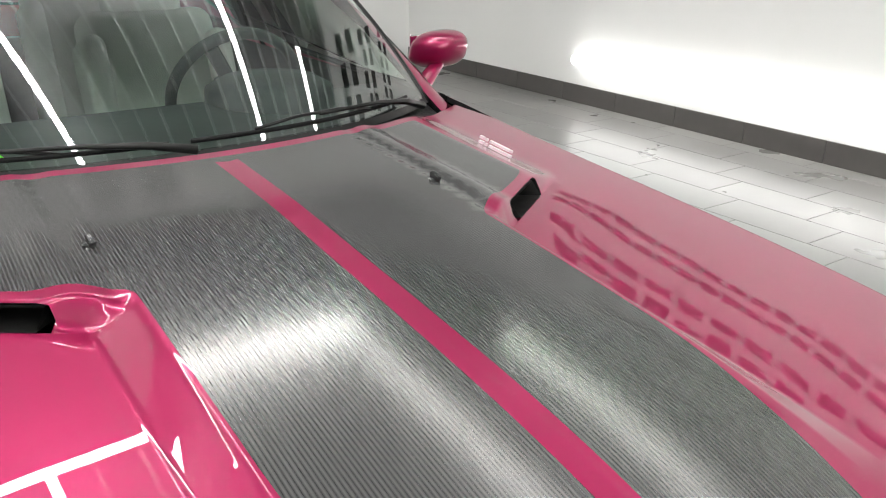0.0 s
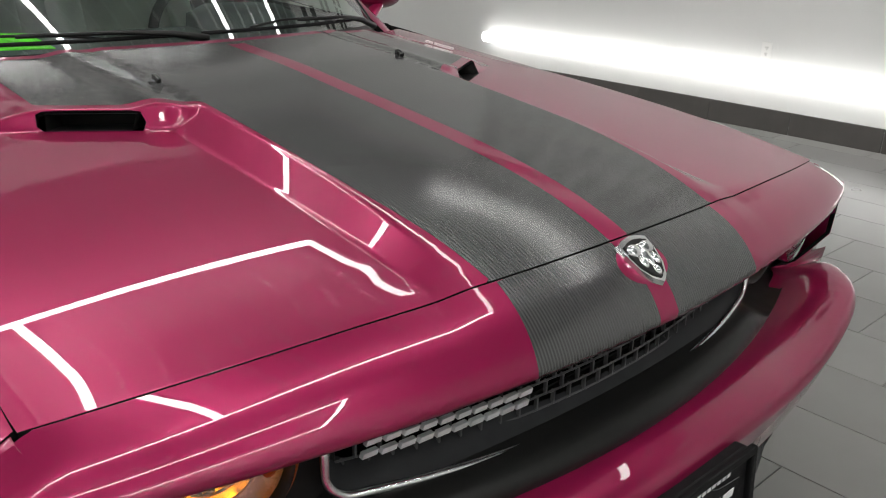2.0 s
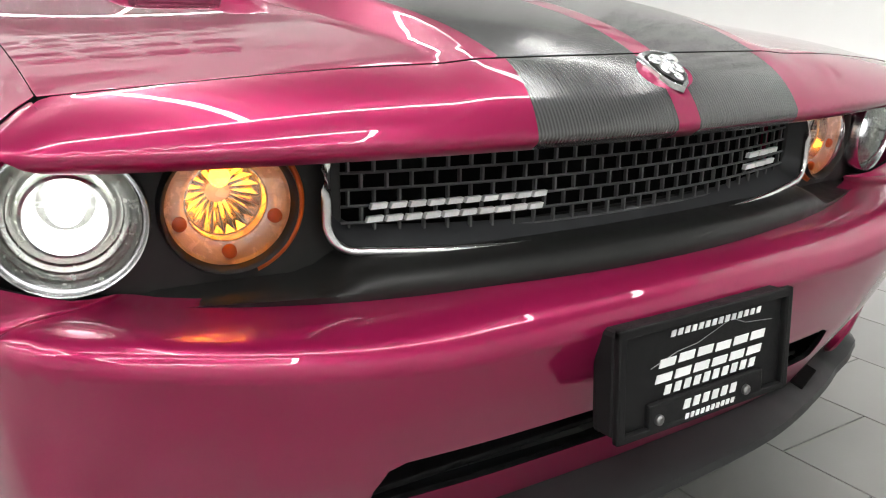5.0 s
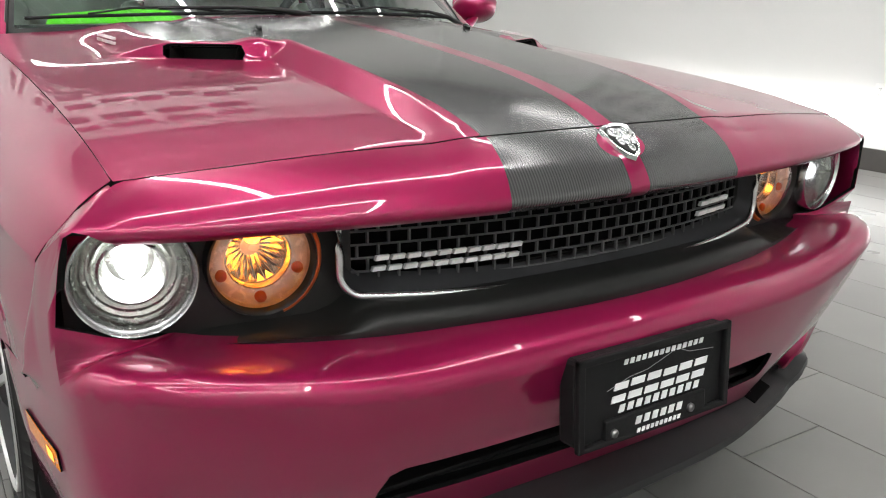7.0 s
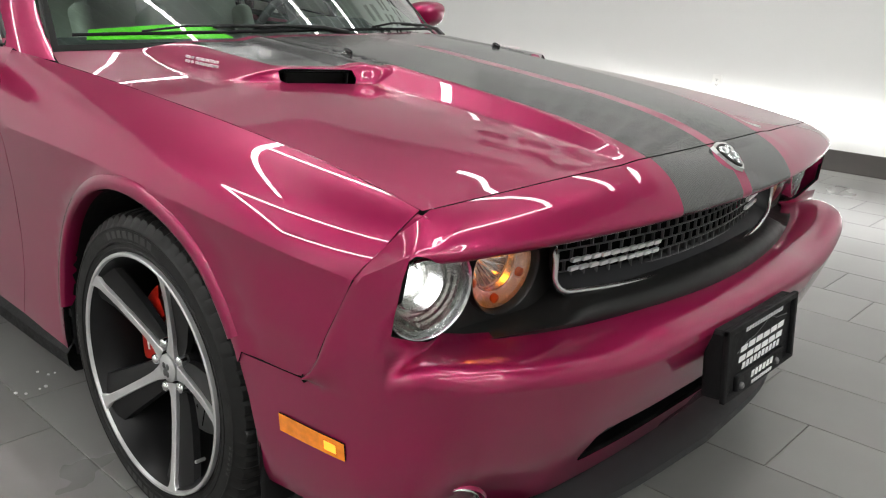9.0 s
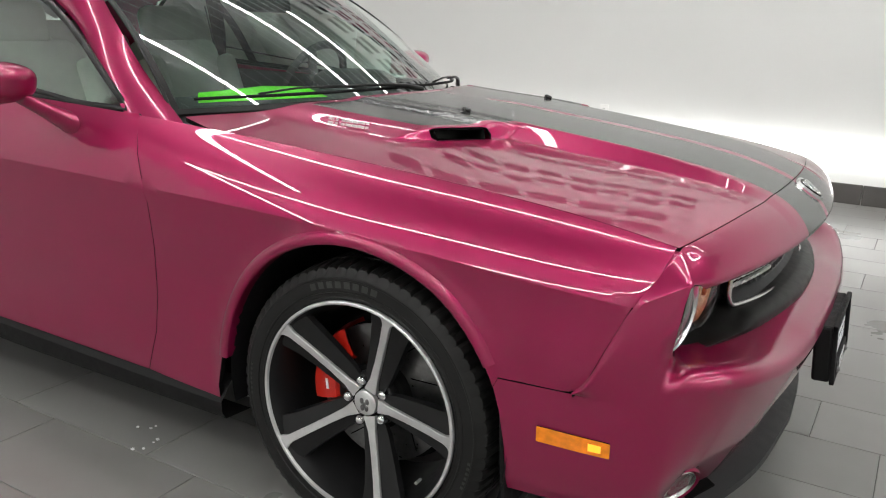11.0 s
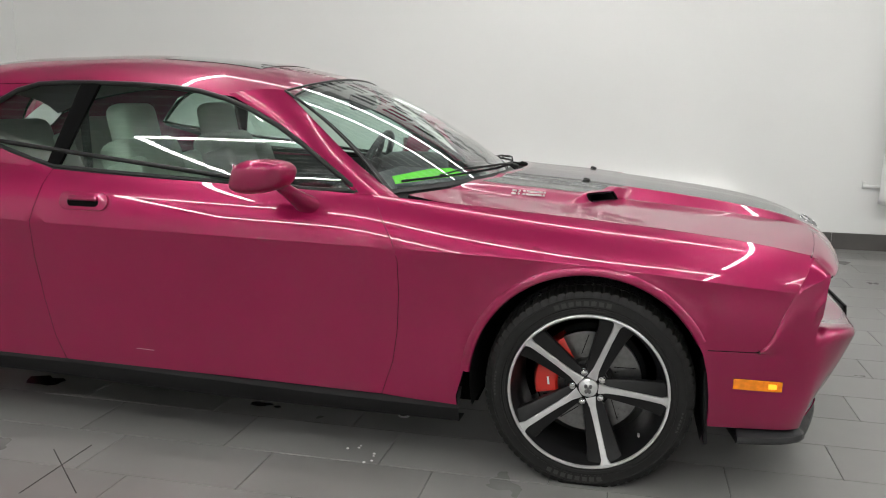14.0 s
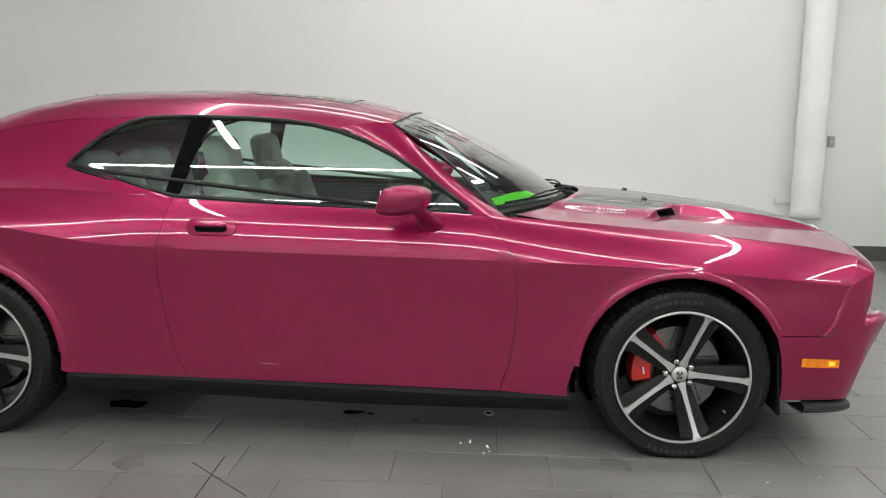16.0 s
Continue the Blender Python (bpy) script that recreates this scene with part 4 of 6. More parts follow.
def lamp(name, at, yaw, radius, outer, s):
    """A round lamp facing forward: collar rings, bowl, bulb glow and clear lens."""
    top = new(name)
    top.parent = car
    top.matrix_basis = Matrix.Translation(at) @ Euler((0, radians(3), radians(yaw))).to_matrix().to_4x4()
    R = radius
    part("bezel_ring", lathe([(-0.05, R * 1.09), (0.010, R * 1.09), (0.016, R * 1.06), (0.012, R * 1.0), (-0.04, R * 0.985)], 56, "x"), SATIN_CHROME if outer else BLACK_SATIN, top, "", True, 50)
    part("lamp_bowl", lathe([(0.0, R * 0.98), (-0.012, R * 0.93), (-0.014, R * 0.86), (-0.020, R * 0.84), (-0.022, R * 0.77), (-0.028, R * 0.75), (-0.03, R * 0.66), (-0.05, R * 0.62), (-0.066, R * 0.4), (-0.07, 0.0)] if outer else [(0.0, R * 0.98), (-0.006, R * 0.94), (-0.012, R * 0.80), (-0.014, R * 0.66), (-0.045, R * 0.62), (-0.072, R * 0.4), (-0.078, 0.0)], 56, "x"), FROST if outer else BLUSH, top, "", True, 25)
    if outer:
        part("projector_ring", lathe([(-0.03, R * 0.62), (-0.012, R * 0.60), (-0.010, R * 0.55), (-0.03, R * 0.50), (-0.05, R * 0.46)], 48, "x"), REFLECT, top, "", True, 40)
        part("bulb_glow", lathe([(-0.055, R * 0.27), (-0.034, R * 0.23), (-0.022, R * 0.14), (-0.018, 0.0)], 40, "x"), XENON, top, "lit white projector lens", True)
    else:
        part("inner_rim", lathe([(-0.028, R * 0.68), (-0.016, R * 0.67), (-0.015, R * 0.63), (-0.03, R * 0.615)], 48, "x"), REFLECT, top, "", True, 40)
        for k in range(20):
            a = radians(18 * k + 9)
            bm = bmesh.new()
            half = radians(8)
            inner_r, outer_r = R * 0.20, R * 0.60
            vs = [bm.verts.new(p) for p in ((-0.070, inner_r * math.cos(a - half), inner_r * math.sin(a - half)), (-0.070, inner_r * math.cos(a + half), inner_r * math.sin(a + half)), (-0.034, outer_r * math.cos(a + half), outer_r * math.sin(a + half)), (-0.034, outer_r * math.cos(a - half), outer_r * math.sin(a - half)), (-0.050, 0.5 * R * math.cos(a), 0.5 * R * math.sin(a)))]
            for i in range(4):
                bm.faces.new([vs[i], vs[(i + 1) % 4], vs[4]])
            part("facet", bm, REFLECT, top)
        part("bulb_glow", lathe([(-0.07, R * 0.15), (-0.05, R * 0.17), (-0.038, R * 0.12), (-0.034, 0)], 24, "x", at=(0, 0, R * 0.30)), AMBER_GLOW, top, "lit amber bulb", True)
        for a in (-20, -90, -160):
            part("reflex_dot", lathe([(-0.012, R * 0.12), (-0.006, R * 0.11), (-0.004, 0)], 16, "x", at=(0, R * 0.80 * math.cos(radians(a)), R * 0.80 * math.sin(radians(a)))), ORANGE_RING, top, "", True)
        # bulb's glow on the black collar, put into an amber-coloured crescent
        part("orange_dots_and_glow", lathe([(-0.02, R * 1.08), (0.008, R * 1.10), (0.005, R * 1.19), (-0.02, R * 1.22)], 24, "x", a0=-70 if s < 0 else 130, a1=50 if s < 0 else 250), mat("painted_amber_glow", (0.5, 0.08, 0.004), 0.35), top, "amber bulb glow painted as a crescent beside the lamp", True)
    part("lens", lathe([(0.006, R * 0.985), (0.016, R * 0.8), (0.026, R * 0.5), (0.030, R * 0.2), (0.031, 0.0)], 48, "x"), LENS_GLASS, top, "clear domed lens", True)
    return top


for s in (1, -1):
    lamp("headlight", (0.694, s * 0.770, 0.697), s * 10, 0.081, True, s)
    lamp("turn_lamp", (0.706, s * 0.590, 0.695), s * 7, 0.077, False, s)

# licence plate bracket
plate = new("licence_plate")
plate.parent = car
plate.matrix_basis = Matrix.Translation((0.958, -0.010, 0.459)) @ Euler((0, radians(-4), 0)).to_matrix().to_4x4()
part("bracket", box_bm((0.045, 0.346, 0.150), (-0.017, 0, 0.0), 0.008), BLACK_MATTE, plate, "black plastic plate bracket")
for a, b, c, d in ((0, 0.072, 0.352, 0.014), (0, -0.074, 0.352, 0.010), (-0.169, 0, 0.014, 0.158), (0.169, 0, 0.014, 0.158)):
    part("plate_frame", box_bm((0.012, c, d), (0.010, a, b), 0.003), BLACK_MATTE, plate)
part("frame_tab", box_bm((0.011, 0.235, 0.042), (0.0095, 0, -0.057), 0.004), BLACK_MATTE, plate)
for s in (1, -1):
    part("plate_bolt", lathe([(0.012, 0.008), (0.019, 0.0075), (0.022, 0.004), (0.022, 0)], 14, "x", at=(0, s * 0.089 - 0.012, -0.059)), STEEL, plate, "", True, 40)
WHITE_INK = mat("white_print", (0.85, 0.85, 0.85), 0.5)


def bars(y0, y1, z, h, n, lean=0.3, x=0.0064, skip=()):
    bm = bmesh.new()
    w = (y1 - y0) / n
    for k in range(n):
        if k in skip:
            continue
        hh = h * (1 if (k * 7) % 3 else 0.96)
        if h < 0.025:
            slanted_block(bm, (x, y0 + w * (k + 0.5) - lean * hh / 2, z + h * 0.1), w * 0.62, hh * 0.75, 0.0012, (0, 1, 0), lean)
        else:
            plain_mark(bm, (x, y0 + w * (k + 0.5) - lean * hh / 2, z), w * 0.80, hh, 0.0012, (0, 1, 0), lean, 0.36)
    part("print", bm, WHITE_INK, plate)


bars(-0.075, 0.115, 0.048, 0.012, 14)
bars(-0.10, 0.125, -0.012, 0.034, 6)
bars(-0.085, 0.11, -0.033, 0.018, 10)
bars(-0.055, 0.06, -0.058, 0.018, 6, x=0.0152)
bars(-0.05, 0.055, -0.073, 0.010, 10, x=0.0152)
part("print", tube_bm([(0.0068, -0.11, 0.012), (0.0068, -0.06, 0.026), (0.0068, -0.02, 0.030), (0.0068, 0.05, 0.052), (0.0068, 0.08, 0.040), (0.0068, 0.14, 0.034)], 0.0006, 4), mat("thin_grey_line", (0.3, 0.3, 0.3), 0.5), plate)

# intake tray, splitter
part("intake_tray", box_bm((0.09, 0.94, 0.010), (0.748, 0, 0.300), 0.003), BLACK_MATTE, car)
# shade deep in the intake, painted as a near-black block
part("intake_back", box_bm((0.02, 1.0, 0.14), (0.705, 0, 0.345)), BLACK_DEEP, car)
bm = bmesh.new()
for k in range(40):
    box_bm((0.01, 0.006, 0.05), (0.735, -0.47 + 0.024 * k, 0.335), bm=bm)
part("intake_mesh", bm, BLACK_MATTE, car)


split_out = lerp_table([0, 0.35, 0.6, 0.75, 0.88, 1.05, 1.3], [-0.066, -0.080, -0.112, -0.125, -0.090, -0.020, -0.012])


def split_profile(u):
    x, y, nx, ny = plan_at(u)
    out = split_out(abs(u))
    up = 0.034 * smooth01((abs(u) - 0.72) / 0.25)
    f = lambda p, z: (x + nx * p, y + ny * p, z + up)
    return [f(out - 0.16, 0.225), f(out - 0.10, 0.232), f(out - 0.03, 0.205), f(out, 0.192), f(out + 0.002, 0.176), f(out - 0.006, 0.166), f(out - 0.16, 0.160)]


strip("chin_splitter", [float(u) for u in np.linspace(-1.17, 1.17, 71)], split_profile, SPLIT, car, "matte black chin splitter under the bumper", angle=35)
for s in (1, -1):
    x, y, nx, ny = plan_at(s * 0.60)
    # flat black slab: the dark inside of the duct painted, no hole cut
    part("splitter_duct_shade", box_bm((0.075, 0.11, 0.012), (x - nx * 0.172, y - ny * 0.172, 0.2135), 0.003, (0, 21, s * 20)), BLACK_DEEP, car)


def marker_surf(u, v):
    x, y, nx, ny = plan_at(u)
    z = cor_z(v)
    p = cor_p(v) - 0.004
    return (x - nx * p, y - ny * p, z)


um, ux = u_of_x(0.474), u_of_x(0.628)
skin("side_marker", [(-ux, 0.221), (-um, 0.226), (-um, 0.264), (-ux, 0.258)][::-1], marker_surf, [AMBER], car, 0.02, thick=0.006, gap=0, mirror=True, label="amber side marker lamp")
skin("marker_bulb", [(-ux - 0.044, 0.232), (-ux - 0.018, 0.231), (-ux - 0.018, 0.249), (-ux - 0.044, 0.251)][::-1], lambda u, v: tuple(Vector(marker_surf(u, v)) + Vector((0, -0.0012, 0))), [mat("marker_glow", (1, 0.5, 0.05), 0.3, emit=(1.0, 0.26, 0.005), power=1.0)], car, 0.02, thick=0.003, gap=0, mirror=True, label="lit end of the amber marker")

# fog lamps low in the bumper
for s in (1, -1):
    fog = new("fog_lamp")
    fog.parent = car
    fog.matrix_basis = Matrix.Translation(bumper(s * 0.80, 0.085)) @ Euler((0, radians(24), s * radians(34))).to_matrix().to_4x4() @ pose(0.004, 0, 0)
    part("recess", lathe([(0.004, 0.062), (0.010, 0.058), (-0.02, 0.054)], 40, "x"), PAINT, fog, "", True, 50)
    part("ring", lathe([(-0.02, 0.054), (0.004, 0.053), (0.008, 0.049), (0.0, 0.043), (-0.02, 0.042)], 40, "x"), SATIN_CHROME, fog, "bright lamp ring", True, 50)
    part("reflector", lathe([(-0.005, 0.043), (-0.03, 0.03), (-0.035, 0.0)], 32, "x"), REFLECT, fog, "", True)
    part("lens", lathe([(0.002, 0.043), (0.008, 0.03), (0.011, 0.0)], 32, "x"), LENS_GLASS, fog, "", True)


# ---- wheels ----
HUB_Z, STEER = 0.341, 1.0
SIDEWALL = vary(mat("raised_rubber", (0.030, 0.030, 0.029), 0.45), 60, 0.1)


def make_wheel(name, front):
    w = new(name)
    w.parent = car
    # tyre
    prof = [(0.104, 0.255), (0.118, 0.275), (0.125, 0.305), (0.121, 0.332), (0.110, 0.350), (0.100, 0.3555)]
    for g in (0.066, 0.028, -0.010, -0.046):
        prof += [(g + 0.004, 0.3605), (g + 0.003, 0.3530), (g - 0.003, 0.3530), (g - 0.004, 0.3605)]
    prof += [(-0.100, 0.3555), (-0.110, 0.350), (-0.121, 0.332), (-0.1235, 0.3285), (-0.1255, 0.3275), (-0.1258, 0.3245), (-0.1248, 0.323), (-0.1258, 0.305), (-0.1250, 0.2985), (-0.1268, 0.2975), (-0.1266, 0.2945), (-0.1235, 0.293), (-0.1215, 0.284), (-0.1225, 0.2825), (-0.118, 0.274), (-0.106, 0.258)]
    bm = bmesh.new()
    seg = 288
    rings = []
    for k in range(seg):
        a = 2 * math.pi * k / seg
        row = []
        for i, (h, r) in enumerate(prof):
            rr = r
            if r > 0.331 and (k + (2 if h > 0.05 else 0)) % 4 == 0 and (abs(h) > 0.048 or abs(h) < 0.03):
                rr = r - (0.005 if r > 0.345 else 0.002)
            p = Vector((rr * math.cos(a), h, rr * math.sin(a)))
            if p.z < -HUB_Z + 0.001:
                p.y *= 1.03
                p.z = -HUB_Z + 0.001
            row.append(bm.verts.new(p))
        rings.append(row)
    for k in range(seg):
        a, b = rings[k], rings[(k + 1) % seg]
        for i in range(len(prof) - 1):
            bm.faces.new([a[i], a[i + 1], b[i + 1], b[i]])
    part("tyre", bm, RUBBER, w, "black road tyre", True, 28)
    rim = new("rim")
    rim.parent = w
    part("rim_barrel", lathe([(-0.1225, 0.2635), (-0.112, 0.259), (-0.085, 0.250), (-0.03, 0.238), (0.10, 0.235), (0.108, 0.262)], 96), RIMBLACK, rim, "", True, 40)
    part("rim_lip", lathe([(-0.119, 0.2735), (-0.1275, 0.2728), (-0.1292, 0.2700), (-0.1285, 0.2655), (-0.124, 0.2635), (-0.122, 0.263)], 120), SILVER, rim, "machined silver rim lip", True, 40)
    for k in range(5):
        ang = -2 + 72 * k
        rot = Matrix.Rotation(radians(-ang), 4, "Y")
        # dark body of the spoke, sloping away from its ridge
        bm = bmesh.new()
        rows = []
        for r, wd, face, dp in ((0.045, 0.033, -0.070, 0.022), (0.09, 0.040, -0.076, 0.028), (0.15, 0.047, -0.090, 0.034), (0.21, 0.055, -0.106, 0.036), (0.245, 0.063, -0.116, 0.032), (0.262, 0.075, -0.121, 0.022)):
            cs = [(-wd, face + dp), (-wd * 0.93, face + dp * 0.55), (-0.012, face + 0.006), (0.012, face + 0.006), (wd * 0.93, face + dp * 0.55), (wd, face + dp), (0, face + dp + 0.015)]
            rows.append([bm.verts.new((r, f, c)) for c, f in cs])
        for a, b in zip(rows, rows[1:]):
            for i in range(7):
                bm.faces.new([a[i], a[(i + 1) % 7], b[(i + 1) % 7], b[i]])
        bm.faces.new(rows[0])
        bm.faces.new(rows[-1])
        bmesh.ops.transform(bm, matrix=rot, verts=bm.verts)
        part("spoke", bm, RIMBLACK, rim, "", True, 35)
        bm = bmesh.new()
        rows = []
        for r, wd, face in ((0.035, 0.018, -0.0725), (0.07, 0.0110, -0.0765), (0.12, 0.0095, -0.0865), (0.19, 0.0095, -0.1030), (0.245, 0.0105, -0.1190), (0.258, 0.015, -0.1235), (0.267, 0.024, -0.1268)):
            rows.append([bm.verts.new((r, f, c)) for c, f in ((-wd, face + 0.012), (-wd, face + 0.0015), (-wd + 0.0015, face), (wd - 0.0015, face), (wd, face + 0.0015), (wd, face + 0.012))])
        for a, b in zip(rows, rows[1:]):
            for i in range(5):
                bm.faces.new([a[i], a[i + 1], b[i + 1], b[i]])
        bmesh.ops.transform(bm, matrix=rot, verts=bm.verts)
        part("spoke_face", bm, SILVER, rim, "machined silver spoke face", True, 35)
        a = radians(ang + 36)
        nut = lathe([(-0.04, 0.0125), (-0.070, 0.0125), (-0.075, 0.0105), (-0.078, 0.006), (-0.0785, 0)], 12, at=(0.056 * math.cos(a), 0, 0.056 * math.sin(a)))
        part("lug_nut", nut, CHROME, rim, "", True, 40)
    part("hub_disc", lathe([(-0.03, 0.072), (-0.054, 0.072), (-0.060, 0.066), (-0.062, 0.03)], 40), RIMBLACK, rim, "", True, 40)
    part("centre_cap", lathe([(-0.06, 0.033), (-0.0745, 0.032), (-0.0775, 0.028), (-0.0785, 0.0)], 40), SILVER, rim, "round silver centre cap", True, 40)
    bm = bmesh.new()
    for a, b in ((-0.008, 0.006), (0.008, 0.006), (0, -0.004), (-0.006, -0.012), (0.006, -0.012)):
        bmesh.ops.create_uvsphere(bm, u_segments=8, v_segments=6, radius=1, matrix=Matrix.Translation((a, -0.0785, b)) @ Matrix.Diagonal((0.006, 0.002, 0.008, 1)))
    part("cap_relief", bm, STEEL, rim, "", True)
    part("valve", lathe([(-0.10, 0.004), (-0.122, 0.004), (-0.123, 0)], 8, at=(0.225 * math.cos(radians(-38)), 0, 0.225 * math.sin(radians(-38)))), SILVER, rim)
    brake = new("brake")
    brake.parent = w
    brake.location = (0, 0.034, 0)
    disc_parts = lathe([(-0.035, 0.085), (-0.035, 0.182), (-0.005, 0.182), (-0.005, 0.085)], 72)
    part("brake_disc", disc_parts, STEEL, brake, "bare steel brake disc", True, 30)
    for k in range(10):
        bmm = Matrix.Rotation(radians(36 * k + 10), 4, "Y") @ Matrix.Translation((0.135, -0.0352, 0)) @ Matrix.Rotation(radians(25), 4, "Y")
        bm = box_bm((0.075, 0.001, 0.003))
        bmesh.ops.transform(bm, matrix=bmm, verts=bm.verts)
        part("disc_slot", bm, BLACK_DEEP, brake)
    part("disc_hat", lathe([(-0.035, 0.09), (-0.06, 0.085), (-0.064, 0.06), (-0.064, 0)], 40), BLACK_SATIN, brake, "", True, 40)
    part("backing_shield", lathe([(0.02, 0.20), (0.03, 0.0)], 40), BLACK_MATTE, brake)
    cal = lathe([(-0.066, 0.108), (-0.074, 0.116), (-0.075, 0.158), (-0.066, 0.186), (-0.03, 0.194), (0.02, 0.192), (0.02, 0.112)], 16, a0=120, a1=194)
    part("brake_caliper", cal, RED, brake, "bright red brake caliper", True, 40)
    part("caliper_print", box_bm((0.007, 0.002, 0.028), (-0.140, -0.0758, 0.004), 0.0, (0, -8, 0)), WHITE_INK, brake)
    # raised words on the sidewall, as plain bars
    for a0, n, r0, hh in ((112, 8, 0.312, 0.016), (-80, 8, 0.312, 0.016), (-8, 6, 0.318, 0.006), (186, 7, 0.318, 0.006)):
        for k in range(n):
            a = a0 - k * (4.6 if hh > 0.01 else 2.4)
            m = Matrix.Rotation(radians(-a), 4, "Y") @ Matrix.Translation((r0, -0.1252, 0))
            bm = box_bm((hh, 0.0016, 0.017 if hh > 0.01 else 0.007))
            bmesh.ops.transform(bm, matrix=m, verts=bm.verts)
            part("sidewall_bar", bm, SIDEWALL, w)
    return w


w0 = make_wheel("front_wheel", True)
w0.matrix_basis = pose(0.004, -0.797, HUB_Z, 0, 0, STEER)
w1 = copy_thing(w0, pose(-2.946, -0.802, HUB_Z + 0.001))
w1.name = "rear_wheel"
w2 = copy_thing(w0, pose(0.004, 0.797, HUB_Z, 0, 0, 180 + STEER))
w3 = copy_thing(w0, pose(-2.946, 0.802, HUB_Z + 0.001, 0, 0, 180))
w3.name = "rear_wheel"
for x0, r in ((0.0, 0.402), (-2.946, 0.402)):
    for s in (1, -1):
        prof = [(s * 0.50, r - 0.02), (s * 0.60, r), (s * 0.905, r + 0.004)]
        part("wheel_liner", lathe(prof, 40, at=(x0, 0, 0.347), a0=-20, a1=194), BLACK_MATTE, car, "", True)
        # near-black disc paints the shade deep in the wheel arch
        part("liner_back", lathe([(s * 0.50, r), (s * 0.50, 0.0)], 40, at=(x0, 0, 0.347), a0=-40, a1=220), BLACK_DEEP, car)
        # rolled arch lip
        lp = []
        for k in range(49):
            a = radians(-8 + 196 * k / 48)
            lp.append((x0 - 0.003 + 0.405 * math.cos(a), 0.347 + 0.405 * math.sin(a)))


        def lip_rows(i, lp=lp, x0=x0, s=s):
            x, z = lp[i]
            y = -side(x, max(0.0, v_of(x, max(z, ZB))))[1]
            cx, cz = x - x0, z - 0.347
            l = math.hypot(cx, cz)
            cx, cz = cx / l, cz / l
            return [(x + cx * d, -s * -1 * (y + o) * -1, z + cz * d) for d, o in ((0.030, -0.004), (0.024, 0.003), (0.006, 0.0075), (0.0, 0.006), (-0.003, -0.002), (-0.002, -0.03))]

        strip("arch_lip", range(9 if x0 == 0 else 3, 46), lip_rows, PAINT, car, "", True, 60)


# ---- glass and trim ----
def ws_base(y):
    return (-0.408 - 0.345 * (abs(y) / 0.75) ** 2.1, 0.997 - 0.030 * (abs(y) / 0.75) ** 2)


def ws_top(y):
    return (-1.135 - 0.065 * (abs(y) / 0.634) ** 2, 1.384 - 0.054 * (abs(y) / 0.634) ** 2)


def windshield(a, t):
    """a across from -0.7 to 0.7, t up from 0 to 0.7."""
    k, f = t / 0.7, a / 0.7
    y = f * (0.748 * (1 - k) + 0.634 * k)
    (x0, z0), (x1, z1) = ws_base(f * 0.748), ws_top(f * 0.634)
    b = 0.030 * 4 * k * (1 - k)
    return (x0 + (x1 - x0) * k + b * 0.5, y, z0 + (z1 - z0) * k + b * 0.86)


skin("windshield", [(-0.7, 0), (0.7, 0), (0.7, 0.7), (-0.7, 0.7)], windshield, [WS_GLASS, BLACK_SATIN], car, 0.04, thick=0, gap=0, label="clear tinted windshield glass with a black border", flip=False, edges=[[(-0.684, 0.02), (-0.688, 0.69)], [(0.684, 0.02), (0.688, 0.69)], [(-0.684, 0.02), (0.684, 0.02)]], pick=lambda c: 1 if c[1] < 0.02 or abs(c[0]) > 0.684 + 0.004 * (c[1] - 0.02) / 0.67 else 0)
bm = bmesh.new()
edge = [windshield(-0.7, t) for t in np.linspace(0, 0.7, 15)] + [windshield(a, 0.7) for a in np.linspace(-0.7, 0.7, 25)] + [windshield(0.7, t) for t in np.linspace(0.7, 0, 15)]
part("windshield_trim", tube_bm(edge, 0.006, 6, flat=0.8), BLACK_SATIN, car, "thin black windshield seal", True)


def green(x, z):
    """Side glass plane."""
    z0, z1 = 0.97, 1.36
    k = (z - z0) / (z1 - z0)
    y = 0.825 + (0.655 - 0.825) * k + 0.016 * 4 * k * (1 - k)
    y -= 0.03 * smooth01((x + 0.95) / 0.25) * 0
    return (x, -(y - 0.008), z)


WIN = [(-2.555, 1.143), (-2.50, 1.199), (-2.43, 1.259), (-2.34, 1.312), (-2.25, 1.339), (-2.14, 1.346), (-2.0, 1.348), (-1.8, 1.344), (-1.65, 1.336), (-1.53, 1.322), (-1.42, 1.297), (-1.30, 1.256), (-1.18, 1.199), (-1.08, 1.14), (-0.98, 1.072), (-0.90, 1.018), (-0.845, 0.978)]
BELT = [(-0.845, 0.972), (-1.0, 0.979), (-1.3, 0.987), (-1.63, 0.999), (-1.9, 1.011), (-2.09, 1.021), (-2.2, 1.046), (-2.32, 1.081), (-2.45, 1.117), (-2.555, 1.143)]
door_glass = [(-0.86, 0.985)] + [p for p in BELT[1:6]] + [(-2.085, 1.03), (-2.035, 1.20), (-1.985, 1.352)] + [p for p in WIN if p[0] > -1.99][0:]
skin("door_glass", door_glass, green, [SIDE_GLASS], car, 0.06, thick=0, gap=0, mirror=True, label="tinted door window, closed")
qglass = [(-2.10, 1.03)] + BELT[6:] + WIN[1:6] + [(-2.02, 1.352)]
skin("quarter_glass", qglass, green, [SIDE_GLASS], car, 0.06, thick=0, gap=0, mirror=True, label="tinted quarter window")
